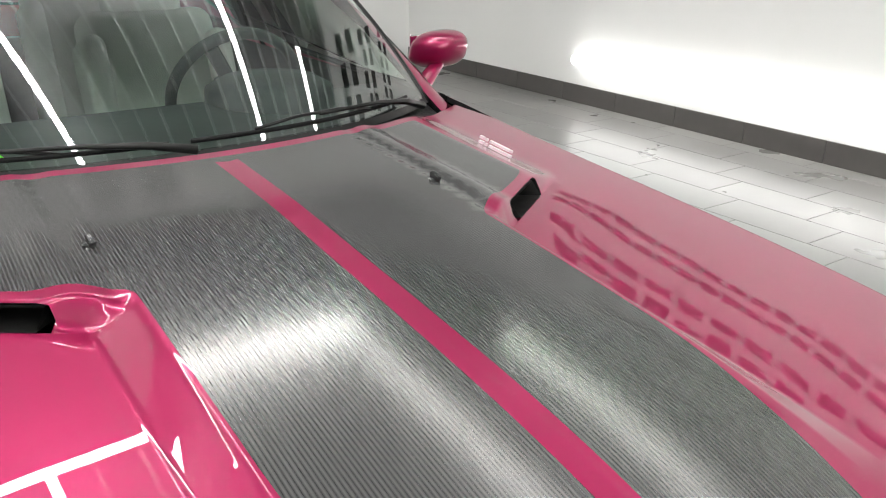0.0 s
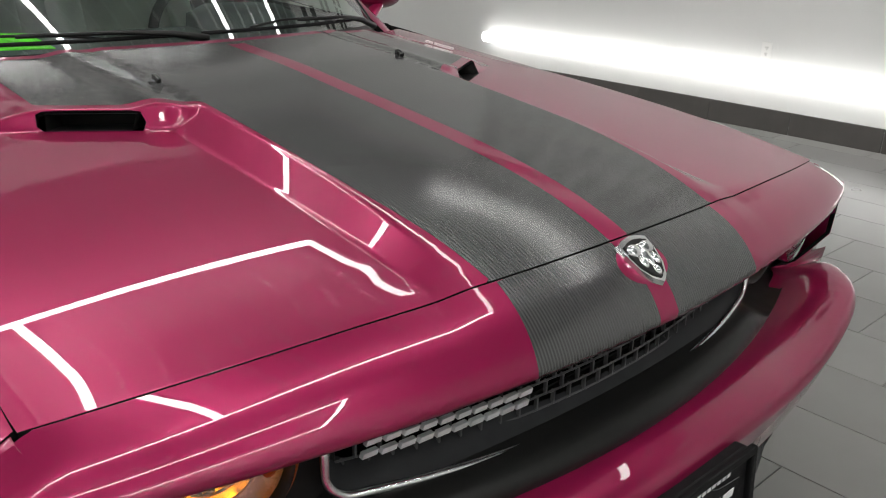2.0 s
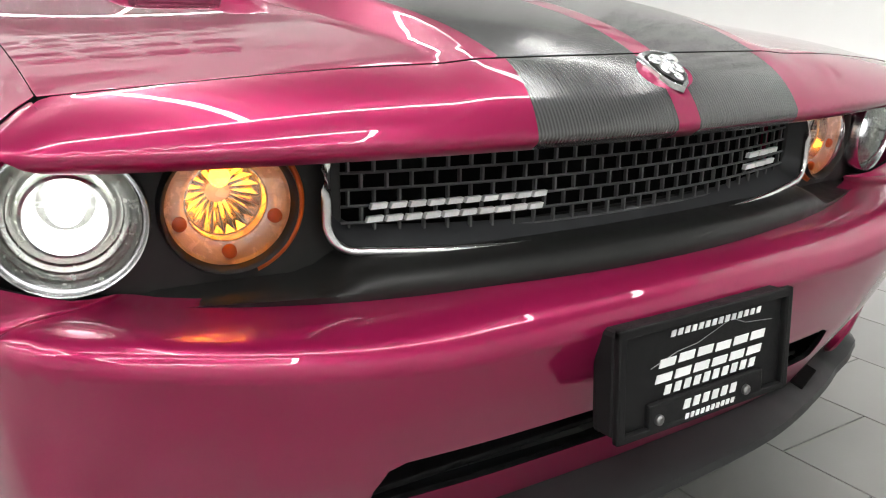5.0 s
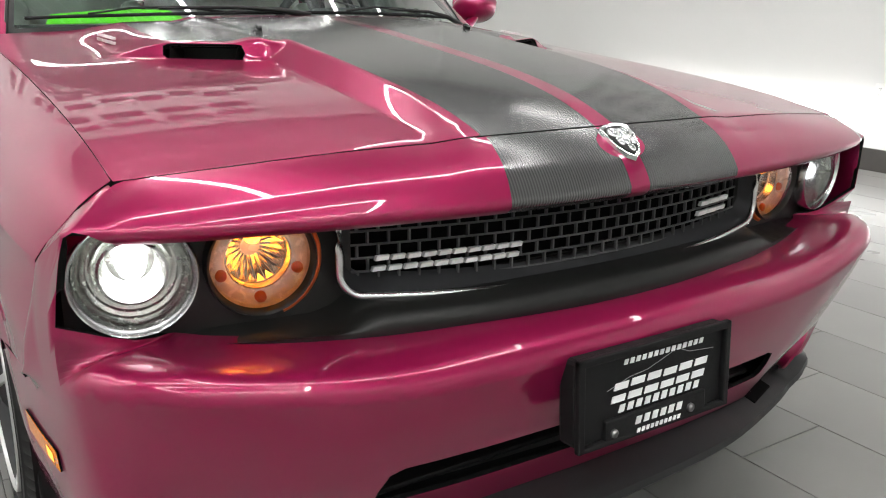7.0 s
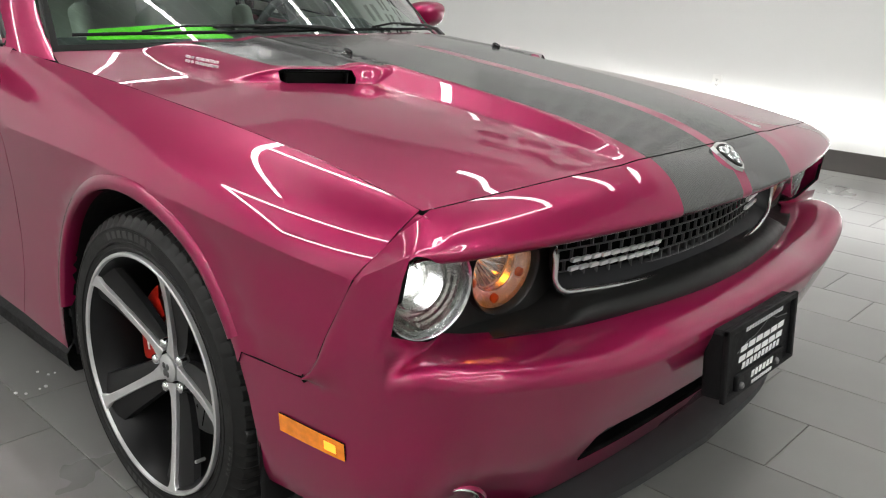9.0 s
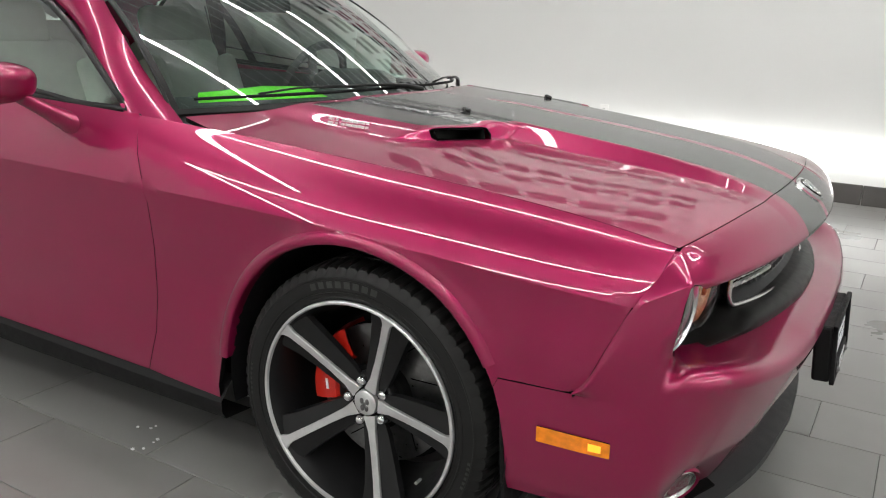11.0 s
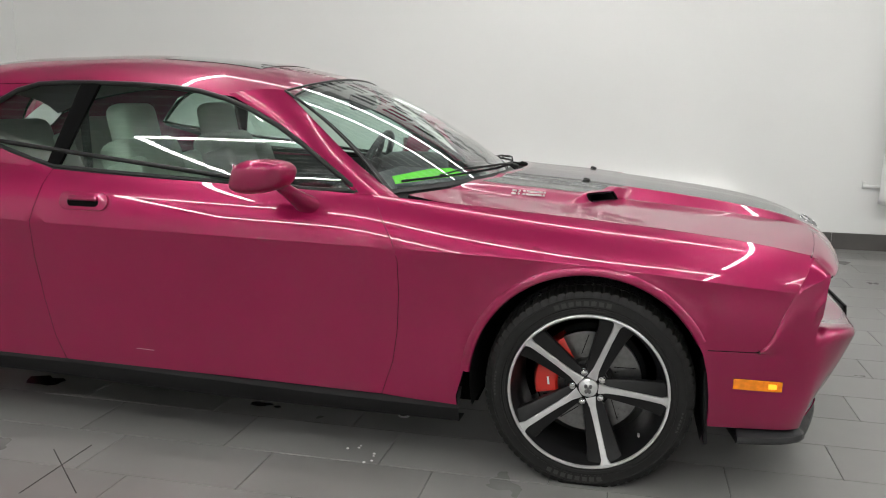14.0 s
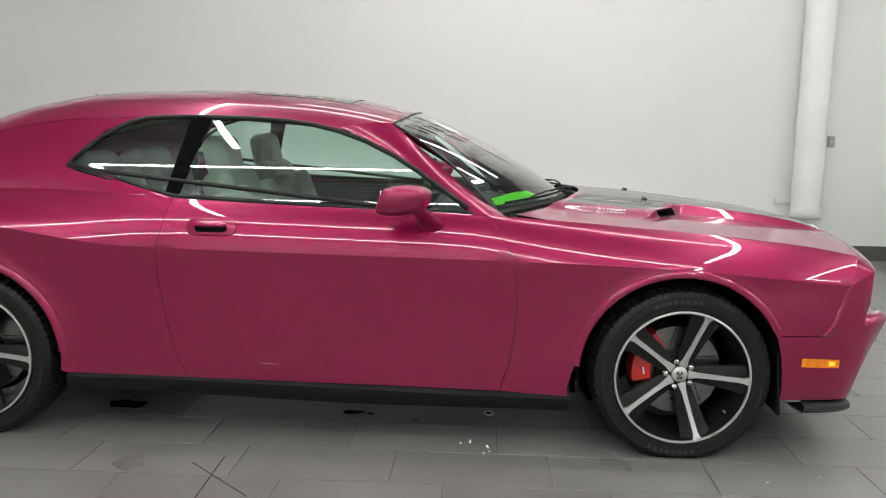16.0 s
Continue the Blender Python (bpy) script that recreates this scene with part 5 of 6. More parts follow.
for s in (1, -1):
    loop = [(x, -s * (green(x, z)[1] - 0.006), z) for x, z in resample(WIN + BELT[1:-1], 0.04)]
    bm = tube_bm(loop, 0.0105, 8, closed=True)
    part("window_seal", bm, BLACK_SATIN, car, "black rubber window seal", True)
    bm = tube_bm([(x, -s * (green(x, z)[1] - 0.012), z - 0.012) for x, z in resample(BELT, 0.05)[:-1] if x < -0.8], 0.009, 8)
    part("belt_moulding", bm, BLACK_SATIN, car, "", True)
    bm = bmesh.new()
    vs = [bm.verts.new((x, -s * (green(x, z)[1] - d), z)) for d in (-0.004, 0.014) for x, z in ((-2.128, 1.03), (-2.07, 1.03), (-1.97, 1.35), (-2.055, 1.35))]
    for q in ((0, 1, 2, 3), (7, 6, 5, 4), (0, 4, 5, 1), (1, 5, 6, 2), (2, 6, 7, 3), (3, 7, 4, 0)):
        bm.faces.new([vs[i] for i in q])
    part("centre_pillar", bm, BLACK_DEEP, car, "black pillar behind the glass")
    # sill
    prof = lambda x, s=s: [(x, s * 0.86, 0.30), (x, s * (Wc(x) - 0.028), 0.285 - 0.035 * smooth01((x + 2.5) / 2.05)), (x, s * (Wc(x) - 0.016), 0.270 - 0.035 * smooth01((x + 2.5) / 2.05)), (x, s * (Wc(x) - 0.018), 0.235 - 0.03 * smooth01((x + 2.5) / 1.3)), (x, s * (Wc(x) - 0.032), 0.214 - 0.032 * smooth01((x + 2.5) / 1.3)), (x, s * 0.80, 0.195 - 0.02 * smooth01((x + 2.5) / 1.3))]
    strip("sill", [float(v) for v in np.linspace(-2.525, -0.44, 30)], prof, BLACK_MATTE, car, "matte black side sill", True, 40)
    # mud guard ahead of and behind the arch
    part("arch_flap", box_bm((0.012, 0.15, 0.26), (0.392, s * 0.825, 0.32), 0.005, (0, -4, 0)), BLACK_MATTE, car)
    # mirror
    mir = new("door_mirror")
    mir.parent = car
    bm = bmesh.new()
    bmesh.ops.create_uvsphere(bm, u_segments=40, v_segments=24, radius=1)
    for v in bm.verts:
        x, y, z = v.co
        sgn = lambda q, p: math.copysign(abs(q) ** p, q)
        x2 = x if x > -0.55 else -0.55 - (abs(x) - 0.55) * 0.12
        v.co = (x2 * 0.104 + 0.03 * z - 0.02 * y, sgn(y, 0.72) * 0.092, sgn(z, 0.74) * (0.060 + 0.008 * y))
    bmesh.ops.transform(bm, matrix=Matrix.Translation((-1.118, s * 1.03, 1.043)) @ Matrix.Rotation(radians(s * 10), 4, "Z") @ Matrix.Diagonal((1, s, 1, 1)), verts=bm.verts)
    part("mirror_shell", bm, PAINT, mir, "", True)
    part("mirror_glass", box_bm((0.006, 0.135, 0.08), (-1.181, s * 1.03, 1.043), 0.0028, (0, 0, s * 10)), mat("mirror_face", (0.85, 0.85, 0.85), 0.02, 1.0), mir)
    bm = bmesh.new()
    rows = []
    for k in range(9):
        t = k / 8
        c = Vector((-1.065 + 0.05 * t, s * (1.0 - 0.11 * t), 1.01 - 0.075 * t))
        hw, hh = 0.032 + 0.018 * t * t, 0.020 + 0.014 * t * t
        rows.append([bm.verts.new(c + Vector((hw * math.cos(a), s * -0.4 * hh * math.sin(a) * 0, hh * math.sin(a) + 0.0))) for a in np.linspace(0, 2 * math.pi, 17)[:-1]])
    for a, b in zip(rows, rows[1:]):
        for i in range(16):
            bm.faces.new([a[i], a[(i + 1) % 16], b[(i + 1) % 16], b[i]])
    bm.faces.new(rows[0])
    bm.faces.new(rows[-1])
    part("mirror_arm", bm, PAINT, mir, "", True, 60)
    # door handle
    hx, hz = -1.905, 0.905
    yh = -side(hx, v_of(hx, hz))[1]
    hnd = new("door_handle")
    hnd.parent = doors[0 if s < 0 else 1]
    out = Vector((0, s, 0.32)).normalized()
    up = Vector((0, -s * 0.32, 1)).normalized()
    m = Matrix.Translation((hx, s * yh, hz)) @ Matrix(((1, 0, 0, 0), (0, up.y, out.y, 0), (0, up.z, out.z, 0), (0, 0, 0, 1)))
    # the recess is a raised black slab, its shade put into the colour
    for nm, w, h, zo, d, mm, bev in (("handle_plate", 0.205, 0.070, 0.0, 0.015, PAINT, 0.0045), ("handle_recess_shade", 0.135, 0.040, -0.002, 0.0165, BLACK_DEEP, 0.004), ("handle_grip", 0.128, 0.018, 0.009, 0.034, PAINT, 0.008)):
        bm = box_bm((w, h, d), (0, zo, 0.0), 0, None)
        vert = [e for e in bm.edges if abs((e.verts[0].co - e.verts[1].co).z) > d * 0.5]
        bmesh.ops.bevel(bm, geom=vert, offset=h * 0.48, segments=8, affect="EDGES", profile=0.5)
        bmesh.ops.bevel(bm, geom=[e for e in bm.edges if e.verts[0].co.z > 0 and e.verts[1].co.z > 0 and e.is_manifold], offset=bev * 0.5, segments=2, affect="EDGES", profile=0.5)
        bmesh.ops.transform(bm, matrix=m, verts=bm.verts)
        part(nm, bm, mm, hnd, "", True, 45)
    # engine badge on the hood flank
    bm = bmesh.new()
    for k, (w, h) in enumerate(((0.017, 0.017), (0.006, 0.017), (0.010, 0.017), (0.02, 0.017), (0.016, 0.017), (0.022, 0.017), (0.008, 0.017))):
        x = -0.315 + 0.0185 * k
        yb = 0.592 - 0.012 * k / 6
        z = hood_z(x, yb)
        plain_mark(bm, (x, s * yb, z + 0.003), w * 0.95, h, 0.005, (1, 0, -0.09), 0.2, 0.34)
    part("engine_badge", bm, BADGE, car, "small chrome engine badge blocks")
# cowl, wipers
cy = [float(v) for v in np.linspace(-0.745, 0.745, 41)]


def cowl_rows(y):
    x0, x1 = hood_rear(y * 0.99), ws_base(y)[0]
    z0, z1 = hood_z(x0, y) - 0.022, ws_base(y)[1] - 0.012
    return [(x0 + 0.03, y, z0 - 0.01), (x0 - 0.01, y, z0), ((x0 + x1) / 2, y, (z0 + z1) / 2 - 0.012), (x1 - 0.05, y, z1 + 0.02)]


strip("cowl_panel", cy, cowl_rows, BLACK_MATTE, car, "ribbed black cowl below the windshield", True, 60)
bm = bmesh.new()
for k in range(50):
    y = -0.66 + 0.027 * k
    p = cowl_rows(y)
    box_bm((0.07, 0.006, 0.008), ((p[1][0] + p[2][0]) / 2, y, (p[1][2] + p[2][2]) / 2 + 0.003), bm=bm)
part("cowl_ribs", bm, BLACK_MATTE, car)


def on_cowl(y, lift=0.0, back=0.6):
    x0, x1 = hood_rear(y * 0.99), ws_base(y)[0]
    z0, z1 = hood_z(x0, y), ws_base(y)[1]
    return Vector((x0 + (x1 - x0) * back, y, z0 + (z1 - z0) * back + lift))


for ya, yb, yp in ((-0.70, -0.06, -0.02), (-0.02, 0.60, 0.64)):
    wip = new("wiper")
    wip.parent = car
    pts = [on_cowl(float(y), 0.040, 1.10) for y in np.linspace(ya, yb, 14)]
    part("wiper_blade", tube_bm(pts, 0.0034, 6, flat=1.5), BLACK_MATTE, wip, "", True)
    mid = (ya + yb) / 2 - 0.02
    arm = [on_cowl(yp, 0.016, 0.6), on_cowl(yp - 0.08, 0.036, 0.75), on_cowl((yp + mid) / 2, 0.050, 0.95), on_cowl(mid, 0.055, 1.10)]
    part("wiper_arm", tube_bm(arm, [0.010, 0.0075, 0.0048, 0.0038], 8), BLACK_SATIN, wip, "", True)
    part("wiper_bridge", tube_bm([on_cowl(mid - 0.16, 0.046, 1.10), on_cowl(mid - 0.06, 0.058, 1.10), on_cowl(mid + 0.06, 0.058, 1.10), on_cowl(mid + 0.16, 0.042, 1.10)], 0.0035, 6), BLACK_SATIN, wip, "", True)
for s in (1, -1):
    pin = lathe([(-0.004, 0.013), (0.0, 0.013), (0.003, 0.010), (0.004, 0.0055), (0.013, 0.005), (0.0145, 0)], 14, "z", at=(-0.072, s * 0.29, hood_z(-0.072, 0.29)))
    box_bm((0.022, 0.009, 0.012), (-0.062, s * 0.29, hood_z(-0.062, 0.29) + 0.007), 0.003, (0, 20, 0), bm=pin)
    part("hood_pin", pin, DARK_CHROME, car, "small dark chrome hood pin", True, 40)
# roof extras
part("roof_aerial", lathe([(0, 0.022), (0.012, 0.018), (0.02, 0.006), (0.021, 0)], 16, "z", at=(-2.78, 0.0, roof(-2.78, 0)[2] - 0.002)), BLACK_SATIN, car, "", True)
skin("sunroof", [(-1.42, -0.36), (-1.42, 0.36), (-1.86, 0.36), (-1.86, -0.36)][::-1], lambda x, y: (x, y, roof(x, y)[2] + 0.0025), [mat("dark_roof_glass", (0.006, 0.006, 0.007), 0.03, 0, 1.0)], car, 0.05, thick=0.006, gap=0.0, label="dark glass sunroof panel")

# ---- interior ----
part("cabin_floor", box_bm((2.2, 1.5, 0.04), (-1.6, 0, 0.33)), TRIM_DARK, car)
part("firewall", box_bm((0.06, 1.44, 0.62), (-0.66, 0, 0.62)), TRIM_DARK, car)
part("engine_bay", box_bm((0.95, 1.0, 0.52), (0.16, 0, 0.52)), BLACK_DEEP, car)
part("underbody", box_bm((2.2, 1.5, 0.08), (-1.5, 0, 0.25)), BLACK_DEEP, car)
part("rear_bulkhead", box_bm((0.06, 1.3, 0.6), (-2.72, 0, 0.66)), TRIM_DARK, car)


def dash_rows(y):
    x, z = ws_base(y * 0.98)
    return [(x + 0.03, y, z - 0.05), (x - 0.10, y, z - 0.045), (x - 0.28, y, z - 0.02), (-0.98, y, 0.985), (-1.045, y, 0.955), (-1.06, y, 0.88), (-0.99, y, 0.78), (-0.94, y, 0.55)]


strip("dashboard", [float(v) for v in np.linspace(-0.72, 0.72, 25)], dash_rows, TRIM_DARK, car, "dark grey dashboard", True, 50)
hump = lathe([(0, 0.17), (0.05, 0.165), (0.075, 0.12), (0.08, 0)], 24, "z", at=(-0.95, 0.38, 0.965))
part("gauge_hood", hump, TRIM_DARK, car, "", True)
wheel = new("steering_wheel")
wheel.parent = car
mw = Matrix.Translation((-1.16, 0.37, 0.965)) @ Euler((0, radians(-66), 0)).to_matrix().to_4x4()
bm = tube_bm([(0.185 * math.cos(a), 0.185 * math.sin(a), 0) for a in np.linspace(0, 2 * math.pi, 41)[:-1]], 0.016, 10, closed=True)
bmesh.ops.transform(bm, matrix=mw, verts=bm.verts)
part("rim", bm, TRIM_DARK, wheel, "", True)
bm = box_bm((0.13, 0.15, 0.05), (0, 0, -0.02), 0.02)
for a in (0, 120, 240):
    box_bm((0.13, 0.04, 0.018), (0.11 * math.cos(radians(a + 90)), 0.11 * math.sin(radians(a + 90)), -0.01), 0.006, (0, 0, a + 90), bm=bm)
bmesh.ops.transform(bm, matrix=mw, verts=bm.verts)
part("spokes", bm, TRIM_DARK, wheel, "", True, 40)


def cushion(size, at, rot, bevel=0.05):
    return box_bm(size, at, bevel, rot, 4)


def seat(y, front=True):
    st = new("car_seat")
    st.parent = car
    x = -1.70 if front else -2.40
    lift = 0.0 if front else 0.06
    part("cushion", cushion((0.52, 0.50, 0.16), (x + 0.12, y, 0.56 + lift), (0, -9, 0), 0.06), LEATHER, st, "", True, 50)
    part("backrest", cushion((0.15, 0.47, 0.60), (x - 0.20, y, 0.83 + lift), (0, -20, 0), 0.06), LEATHER, st, "", True, 50)
    for s in (1, -1):
        part("bolster", cushion((0.20, 0.085, 0.50), (x - 0.145, y + s * 0.215, 0.80 + lift), (0, -20, 0), 0.04), LEATHER, st, "", True, 50)
    if front:
        part("headrest", cushion((0.11, 0.27, 0.19), (x - 0.315, y, 1.17), (0, -12, 0), 0.045), LEATHER, st, "", True, 50)
        for s in (1, -1):
            part("headrest_post", tube_bm([(x - 0.30, y + s * 0.06, 1.03), (x - 0.312, y + s * 0.06, 1.13)], 0.007, 8), CHROME, st)
        part("seat_base", box_bm((0.46, 0.42, 0.14), (x + 0.1, y, 0.42), 0.02), TRIM_DARK, st)


seat(-0.38)
seat(0.38)
seat(-0.34, False)
seat(0.34, False)
part("centre_console", box_bm((1.1, 0.22, 0.3), (-1.45, 0, 0.5), 0.04), TRIM_DARK, car, "", True, 50)
for s in (1, -1):
    pts = lambda x, s=s: [(x, s * 0.735, 0.35), (x, s * 0.745, 0.62), (x, s * 0.70, 0.68), (x, s * 0.70, 0.72), (x, s * 0.765, 0.76), (x, s * 0.785, 0.95), (x, s * 0.80, 0.975)]
    strip("door_card", [-0.78, -1.2, -1.6, -2.1, -2.65], pts, TRIM_DARK if s > 0 else LEATHER, car, "", True, 40)
    belt = tube_bm([(-2.06, s * 0.66, 1.27), (-2.02, s * 0.70, 1.0), (-1.95, s * 0.72, 0.6)], 0.018, 6, flat=0.2)
    part("seat_belt", belt, TRIM_DARK, car)
skin("headliner", [(x + 0.0, y * 0.94) for x, y in roof_loop], lambda x, y: (x, y, roof(x, y)[2] - 0.035), [HEADLINER], car, 0.09, thick=0, gap=0)
part("cabin_mirror", box_bm((0.03, 0.24, 0.065), (-1.10, 0.02, 1.285), 0.012, (0, -10, -8)), TRIM_DARK, car, "", True, 40)
tri = bmesh.new()
gp = [windshield(a, t) for a, t in ((-0.62, 0.05), (-0.30, 0.04), (-0.34, 0.085), (-0.45, 0.098), (-0.61, 0.088))]
top_f = [tri.verts.new(Vector(p) + Vector((-0.05, 0.01, -0.012))) for p in gp]
bot_f = [tri.verts.new(Vector(p) + Vector((-0.05, 0.01, -0.014))) for p in gp]
tri.faces.new(top_f)
tri.faces.new(bot_f[::-1])
for i in range(5):
    tri.faces.new([top_f[i], bot_f[i], bot_f[(i + 1) % 5], top_f[(i + 1) % 5]])
part("dash_sheet", tri, GREEN, car, "bright green paper sheet on the dashboard")


# ---- rear of the car ----
def rear_win(a, t):
    k, f = t / 0.6, a / 0.6
    y = f * (0.60 + 0.06 * k)
    return (-3.12 - 0.42 * k - 0.02 * f * f, y, 1.335 - 0.27 * k - 0.05 * f * f + 0.02 * 4 * k * (1 - k))


skin("rear_window", [(-0.6, 0), (-0.6, 0.6), (0.6, 0.6), (0.6, 0)], rear_win, [SIDE_GLASS], car, 0.08, thick=0, gap=0, label="tinted rear window")


def trunk(x, y):
    return (x, y, 1.06 - 0.05 * (abs(y) / 0.75) ** 2 - 0.10 * max(0, (-3.5 - x) / 0.5) ** 2 + 0.03 * smooth01((-3.85 - x) / 0.12))


skin("trunk_lid", [(-3.5, -0.72), (-3.98, -0.70), (-4.0, 0), (-3.98, 0.70), (-3.5, 0.72)][::-1], trunk, [PAINT], car, 0.06)


def rear_face(y, z):
    return (-4.0 - 0.06 * math.sin(math.pi * min(1, max(0, (z - 0.25) / 0.8))) + 0.10 * (abs(y) / 0.85) ** 4, y, z)


skin("rear_bumper", [(-0.86, 0.28), (0.86, 0.28), (0.84, 0.78), (-0.84, 0.78)], rear_face, [PAINT], car, 0.06, flip=True)
skin("tail_panel", [(-0.83, 0.79), (0.83, 0.79), (0.76, 0.98), (-0.76, 0.98)], lambda y, z: (rear_face(y, z)[0] + 0.02, y, z), [mat("red_tail_lens", (0.25, 0.01, 0.01), 0.15, 0, 1.0)], car, 0.06, flip=True, label="full-width dark red tail lamp")


# ---- room details ----
def outlet():
    o = thing("wall_outlet", "small white double socket plate on the white wall", "socket")
    x, z = -1.352, 0.532
    part("cover_plate", box_bm((0.075, 0.008, 0.118), (x, WALL_Y - 0.004, z), 0.002), mat("white_socket_plastic", (0.78, 0.78, 0.76), 0.35), o)
    for dz in (0.02, -0.02):
        for dx in (-0.007, 0.007):
            part("slot", box_bm((0.003, 0.003, 0.009), (x + dx, WALL_Y - 0.0085, z + dz + 0.003)), BLACK_DEEP, o)
        part("slot", box_bm((0.005, 0.003, 0.005), (x, WALL_Y - 0.0085, z + dz - 0.007)), BLACK_DEEP, o)


outlet()


def wrapped_post(x, y, z0, z1, r, label):
    """A tall round post in slack white wrap with creases."""
    prof = []
    n = 60
    for k in range(n + 1):
        z = z0 + (z1 - z0) * k / n
        prof.append((z, r + 0.0035 * math.sin(k * 2.1) * math.sin(k * 0.7) + (0.004 if k in (0, n) else 0)))
    prof = [(z0, 0.0)] + prof + [(z1, 0.0)]
    bm = lathe(prof, 28, "z", at=(x, y, 0))
    for v in bm.verts:
        a = math.atan2(v.co.y - y, v.co.x - x)
        v.co += 0.003 * math.sin(3 * a + v.co.z * 9) * Vector((math.cos(a), math.sin(a), 0))
    return tagged(part("wrapped_post", bm, WRAP, None, "", True), label, "post")


wrapped_post(2.41, WALL_Y - 0.16, 0.45, CEIL_Z, 0.142, "tall white fabric-wrapped round post hung beside the wall")
wrapped_post(3.12, 3.75, 0.0, 1.10, 0.13, "short white wrapped round post standing on the tile floor")
hook = thing("wall_bracket", "small white metal bracket fixed to the wall", "bracket")
part("bracket_arm", box_bm((0.16, 0.03, 0.022), (2.23, WALL_Y - 0.02, 0.59), 0.004), WALL, hook)
part("bracket_plate", box_bm((0.025, 0.03, 0.06), (2.165, WALL_Y - 0.015, 0.60), 0.004), WALL, hook)
sw = thing("wall_switch", "small grey metal switch box on the wall", "switch")
part("switch_box", box_bm((0.06, 0.035, 0.11), (2.665, WALL_Y - 0.017, 1.21), 0.004), vary(mat("grey_switch", (0.3, 0.3, 0.31), 0.4, 0.6), 20, 0.1), sw)
part("switch_toggle", box_bm((0.015, 0.012, 0.03), (2.665, WALL_Y - 0.04, 1.21), 0.002), WALL, sw)

# lettering high on the wall, as plain bars
SIGN_BLACK = SIGN_DARK


def sign_row(at, along, length, h, n, name_label, heights=None):
    row = thing("wall_sign", name_label, "sign", "wall sign rows")
    along = Vector(along)
    w = length / n
    for k in range(n):
        hh = h * (heights[k % len(heights)] if heights else 1)
        bm = bmesh.new()
        plain_mark(bm, Vector(at) + along * (w * (k + 0.5)), w * 0.74, hh, 0.01, along, 0.0 if n > 12 else 0.22, 0.34)
        part("letter_bar", bm, SIGN_BLACK, row)


for at, along in (((-3.6, WALL_Y - 0.003, 0), (1, 0, 0)), ((X0 + 0.003, -1.6, 0), (0, 1, 0))):
    for z, h, n, l, hs, word in ((3.62, 0.50, 6, 3.5, None, "large"), (3.06, 0.36, 10, 3.6, (1, 0.75, 0.9, 0.75), "middle-sized"), (2.60, 0.22, 18, 4.1, None, "small")):
        sign_row((at[0], at[1], z), along, l, h, n, "row of " + word + " black sign bars high on the white wall", hs)

# marks on the floor
JOINT = mat("dark_cut", (0.03, 0.028, 0.026), 0.8)
drain = thing("floor_star", "thin dark lines crossing as a star cut into the tiles", "floor mark")
for ax, ay, bx, by in ((-1.82, -1.06, -1.809, -1.46), (-1.93, -1.13, -1.63, -1.41)):
    d = Vector((bx - ax, by - ay, 0))
    part("cut_line", box_bm((d.length, 0.004, 0.002), ((ax + bx) / 2, (ay + by) / 2, 0.0006), 0, (0, 0, math.degrees(math.atan2(d.y, d.x)))), JOINT, drain)
for x, y, r in ((-0.841, -0.819, 0.005), (-0.769, -0.856, 0.006), (-0.76, -0.916, 0.005), (-0.783, -0.936, 0.006), (-0.881, -0.835, 0.005), (-0.84, -0.80, 0.004), (-0.765, -0.875, 0.004), (0.52, -1.05, 0.004), (0.30, -1.12, 0.004)):
    bm = bmesh.new()
    bmesh.ops.create_icosphere(bm, subdivisions=1, radius=r)
    for v in bm.verts:
        v.co = Vector((v.co.x * 1.2, v.co.y, max(v.co.z, -r * 0.4) * 0.7))
    o = tagged(part("paper_scrap", bm, WRAP), "tiny white scrap lying on the tile floor", "debris", "floor scraps")
    o.location = (x, y, r * 0.28)
plug = thing("drain_plug", "round black drain plug with a white rim under the car", "drain plug", at=(-0.762, -0.462, 0))
part("rim", lathe([(0.0, 0.024), (0.006, 0.023), (0.007, 0.020), (0.002, 0.019)], 24, "z"), WRAP, plug, "white rim", True, 40)
part("cap", lathe([(0.0, 0.0195), (0.004, 0.018), (0.005, 0.0)], 24, "z"), BLACK_DEEP, plug, "", True, 40)
for x, y, r in ((-1.40, -0.50, 0.030), (-1.36, -0.49, 0.018), (-1.31, -0.51, 0.014), (-2.47, -0.49, 0.07)):
    bm = bmesh.new()
    rng = random.Random(int(-x * 100))
    ring0 = [(r * (0.7 + 0.5 * rng.random()) * math.cos(2 * math.pi * k / 14) * 1.3, r * (0.5 + 0.5 * rng.random()) * math.sin(2 * math.pi * k / 14)) for k in range(14)]
    top = [bm.verts.new((px_, py_, 0.0012)) for px_, py_ in ring0]
    low = [bm.verts.new((px_ * 1.03, py_ * 1.03, 0.0)) for px_, py_ in ring0]
    bm.faces.new(top)
    for k in range(14):
        bm.faces.new([low[k], low[(k + 1) % 14], top[(k + 1) % 14], top[k]])
    o = tagged(part("oil_spot", bm, mat("wet_black", (0.01, 0.01, 0.01), 0.15)), "dark oily spot on the floor under the car", "stain", "oil spots")
    o.location = (x, y, 0.0003)
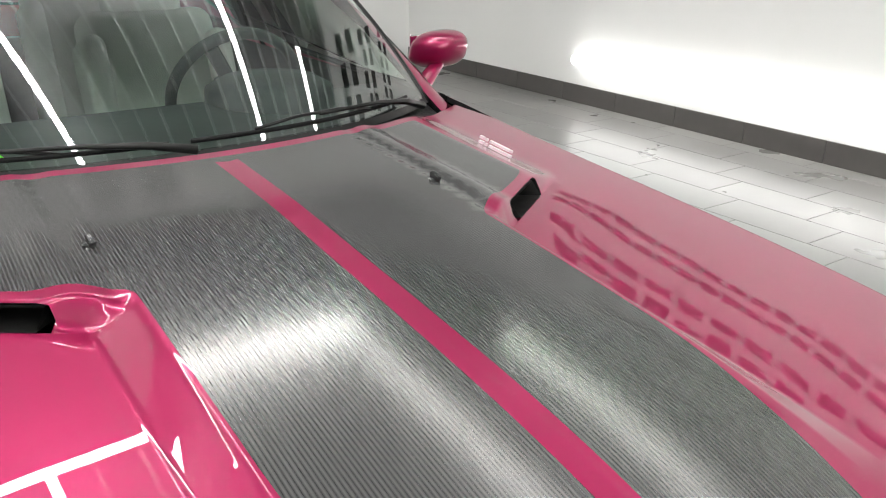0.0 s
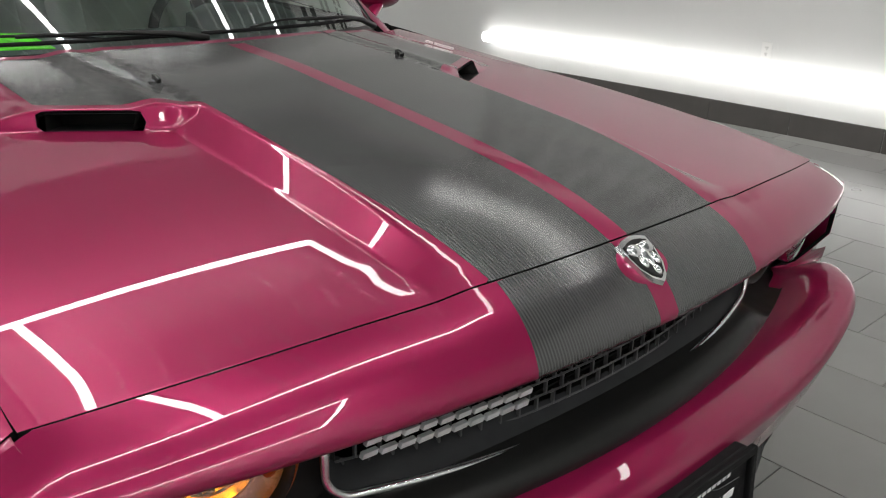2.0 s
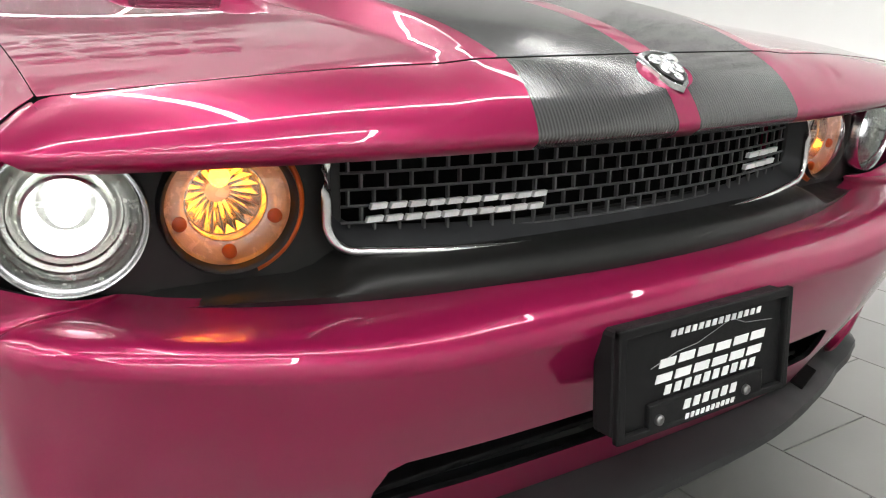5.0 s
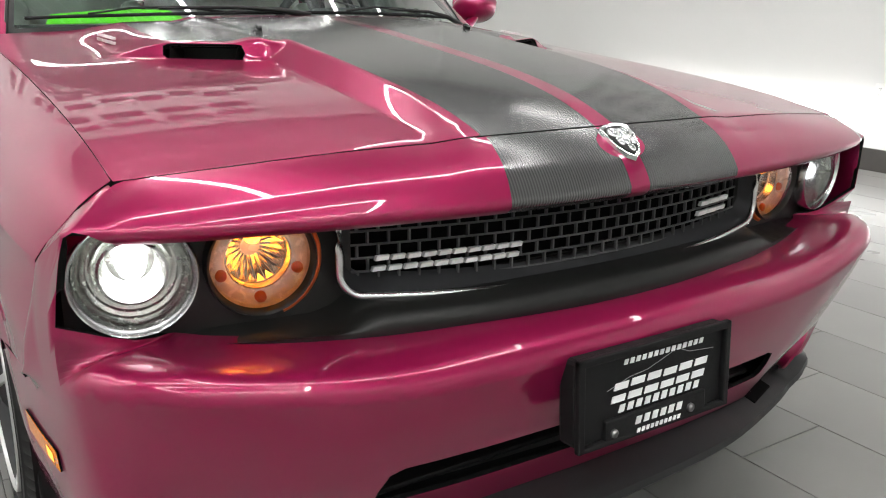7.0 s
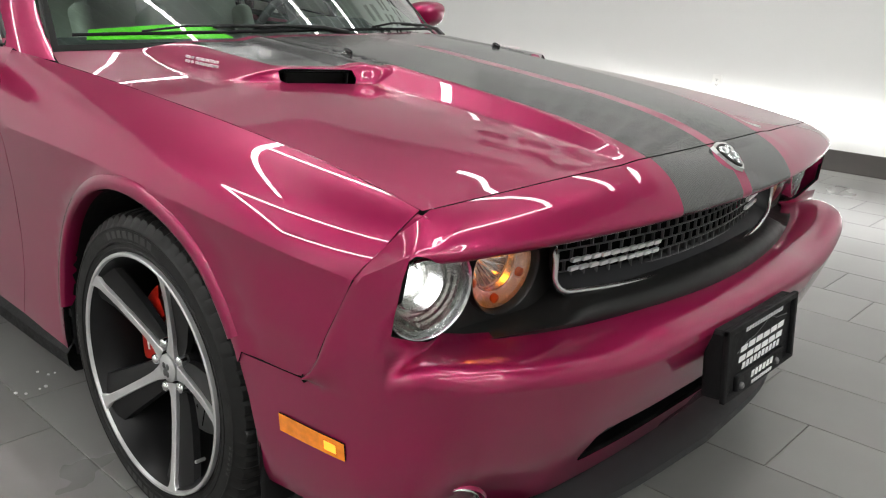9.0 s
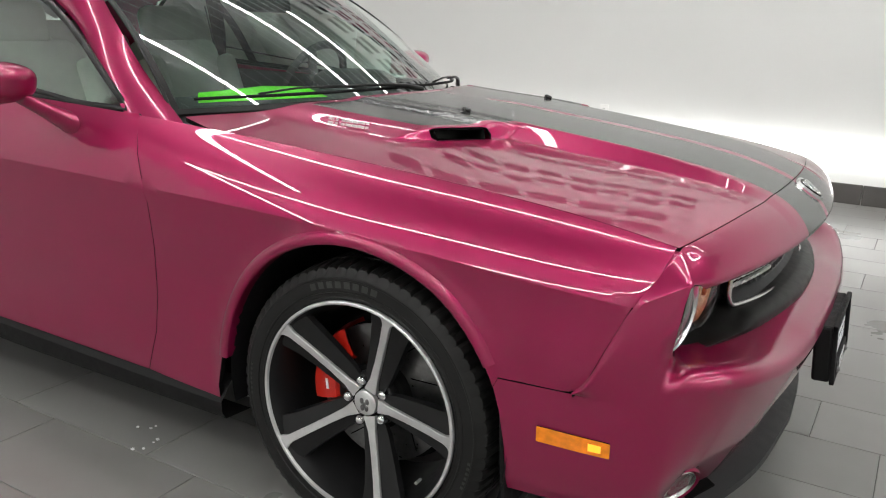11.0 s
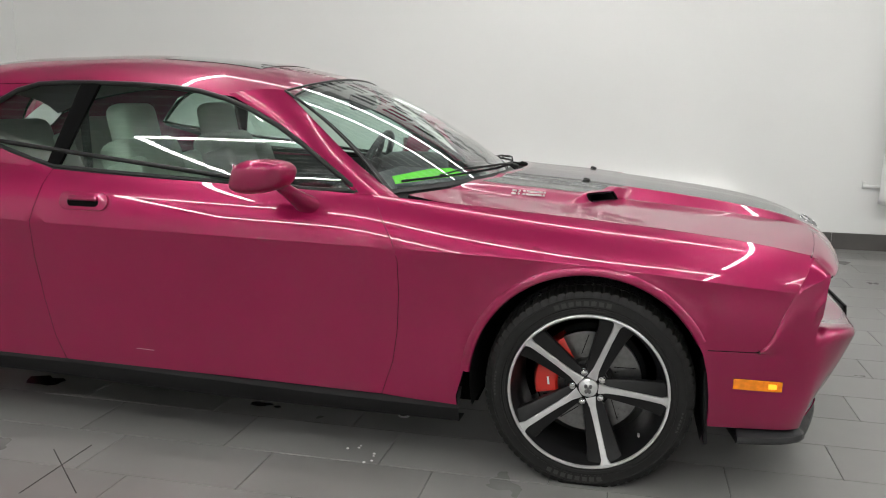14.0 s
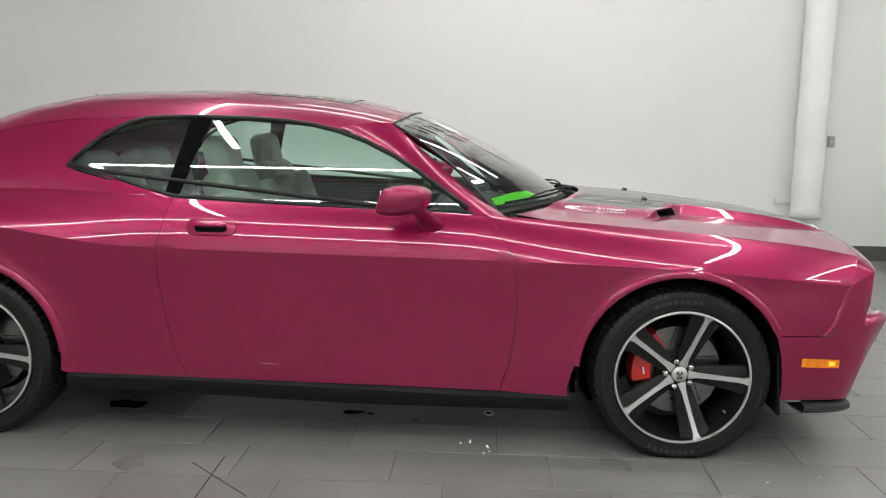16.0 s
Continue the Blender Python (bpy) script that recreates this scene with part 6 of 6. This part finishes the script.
# light scratch low on the door
q0, q1 = side(-1.709, v_of(-1.709, 0.345)), side(-1.635, v_of(-1.635, 0.343))
part("scratch", tube_bm([Vector(q0) + Vector((0, -0.0003, 0)), Vector(q1) + Vector((0, -0.0003, 0))], 0.0011, 6), mat("pale_scratch", (0.6, 0.25, 0.33), 0.5), car, "pale scratch low on the door")

# floor tiles, last
PX, PY = 0.6146, 0.3105
tile_bm = box_bm((PX - 0.003, PY - 0.003, 0.012), (0, 0, 0), 0.0012, None, 1)
tile_me = bpy.data.meshes.new("tile")
tile_bm.to_mesh(tile_me)
tile_bm.free()
tile_me.materials.append(TILE)
t = TILE.node_tree
info = t.nodes.new("ShaderNodeObjectInfo")
b = t.nodes["Principled BSDF"]
old = b.inputs["Base Color"].links[0].from_socket
mr = t.nodes.new("ShaderNodeMapRange")
mr.inputs["To Min"].default_value, mr.inputs["To Max"].default_value = 0.90, 1.08
t.links.new(info.outputs["Random"], mr.inputs["Value"])
sc = t.nodes.new("ShaderNodeVectorMath")
sc.operation = "SCALE"
t.links.new(old, sc.inputs[0])
t.links.new(mr.outputs["Result"], sc.inputs["Scale"])
t.links.new(sc.outputs["Vector"], b.inputs["Base Color"])
far_v, far_f = [], []
tv = [v.co.copy() for v in tile_me.vertices]
tf = [tuple(p.vertices) for p in tile_me.polygons]
for j in range(-27, 15):
    yc = 0.305 + PY * (j + 0.5)
    xo = 0.911 - 0.2049 * j
    xo -= PX * math.floor((xo - X0) / PX)
    x = xo - PX / 2 - PX * 0 - 0.2
    x = X0 + ((0.911 - 0.2049 * j) - X0) % PX - PX / 2
    while x < X1 + PX / 2:
        if -4.3 < x < 3.3 and -2.0 < yc < WALL_Y:
            o = new("tile", tile_me)
            o.parent = floor
            o.location = (x, yc, -0.006)
        else:
            k = len(far_v)
            far_v += [(v.x + x, v.y + yc, v.z - 0.006) for v in tv]
            far_f += [tuple(i + k for i in f) for f in tf]
        x += PX
me = bpy.data.meshes.new("far_tiles")
me.from_pydata(far_v, [], far_f)
me.materials.append(TILE)
o = new("far_tiles", me)
o.parent = floor
tagged(o, kind="stuff")
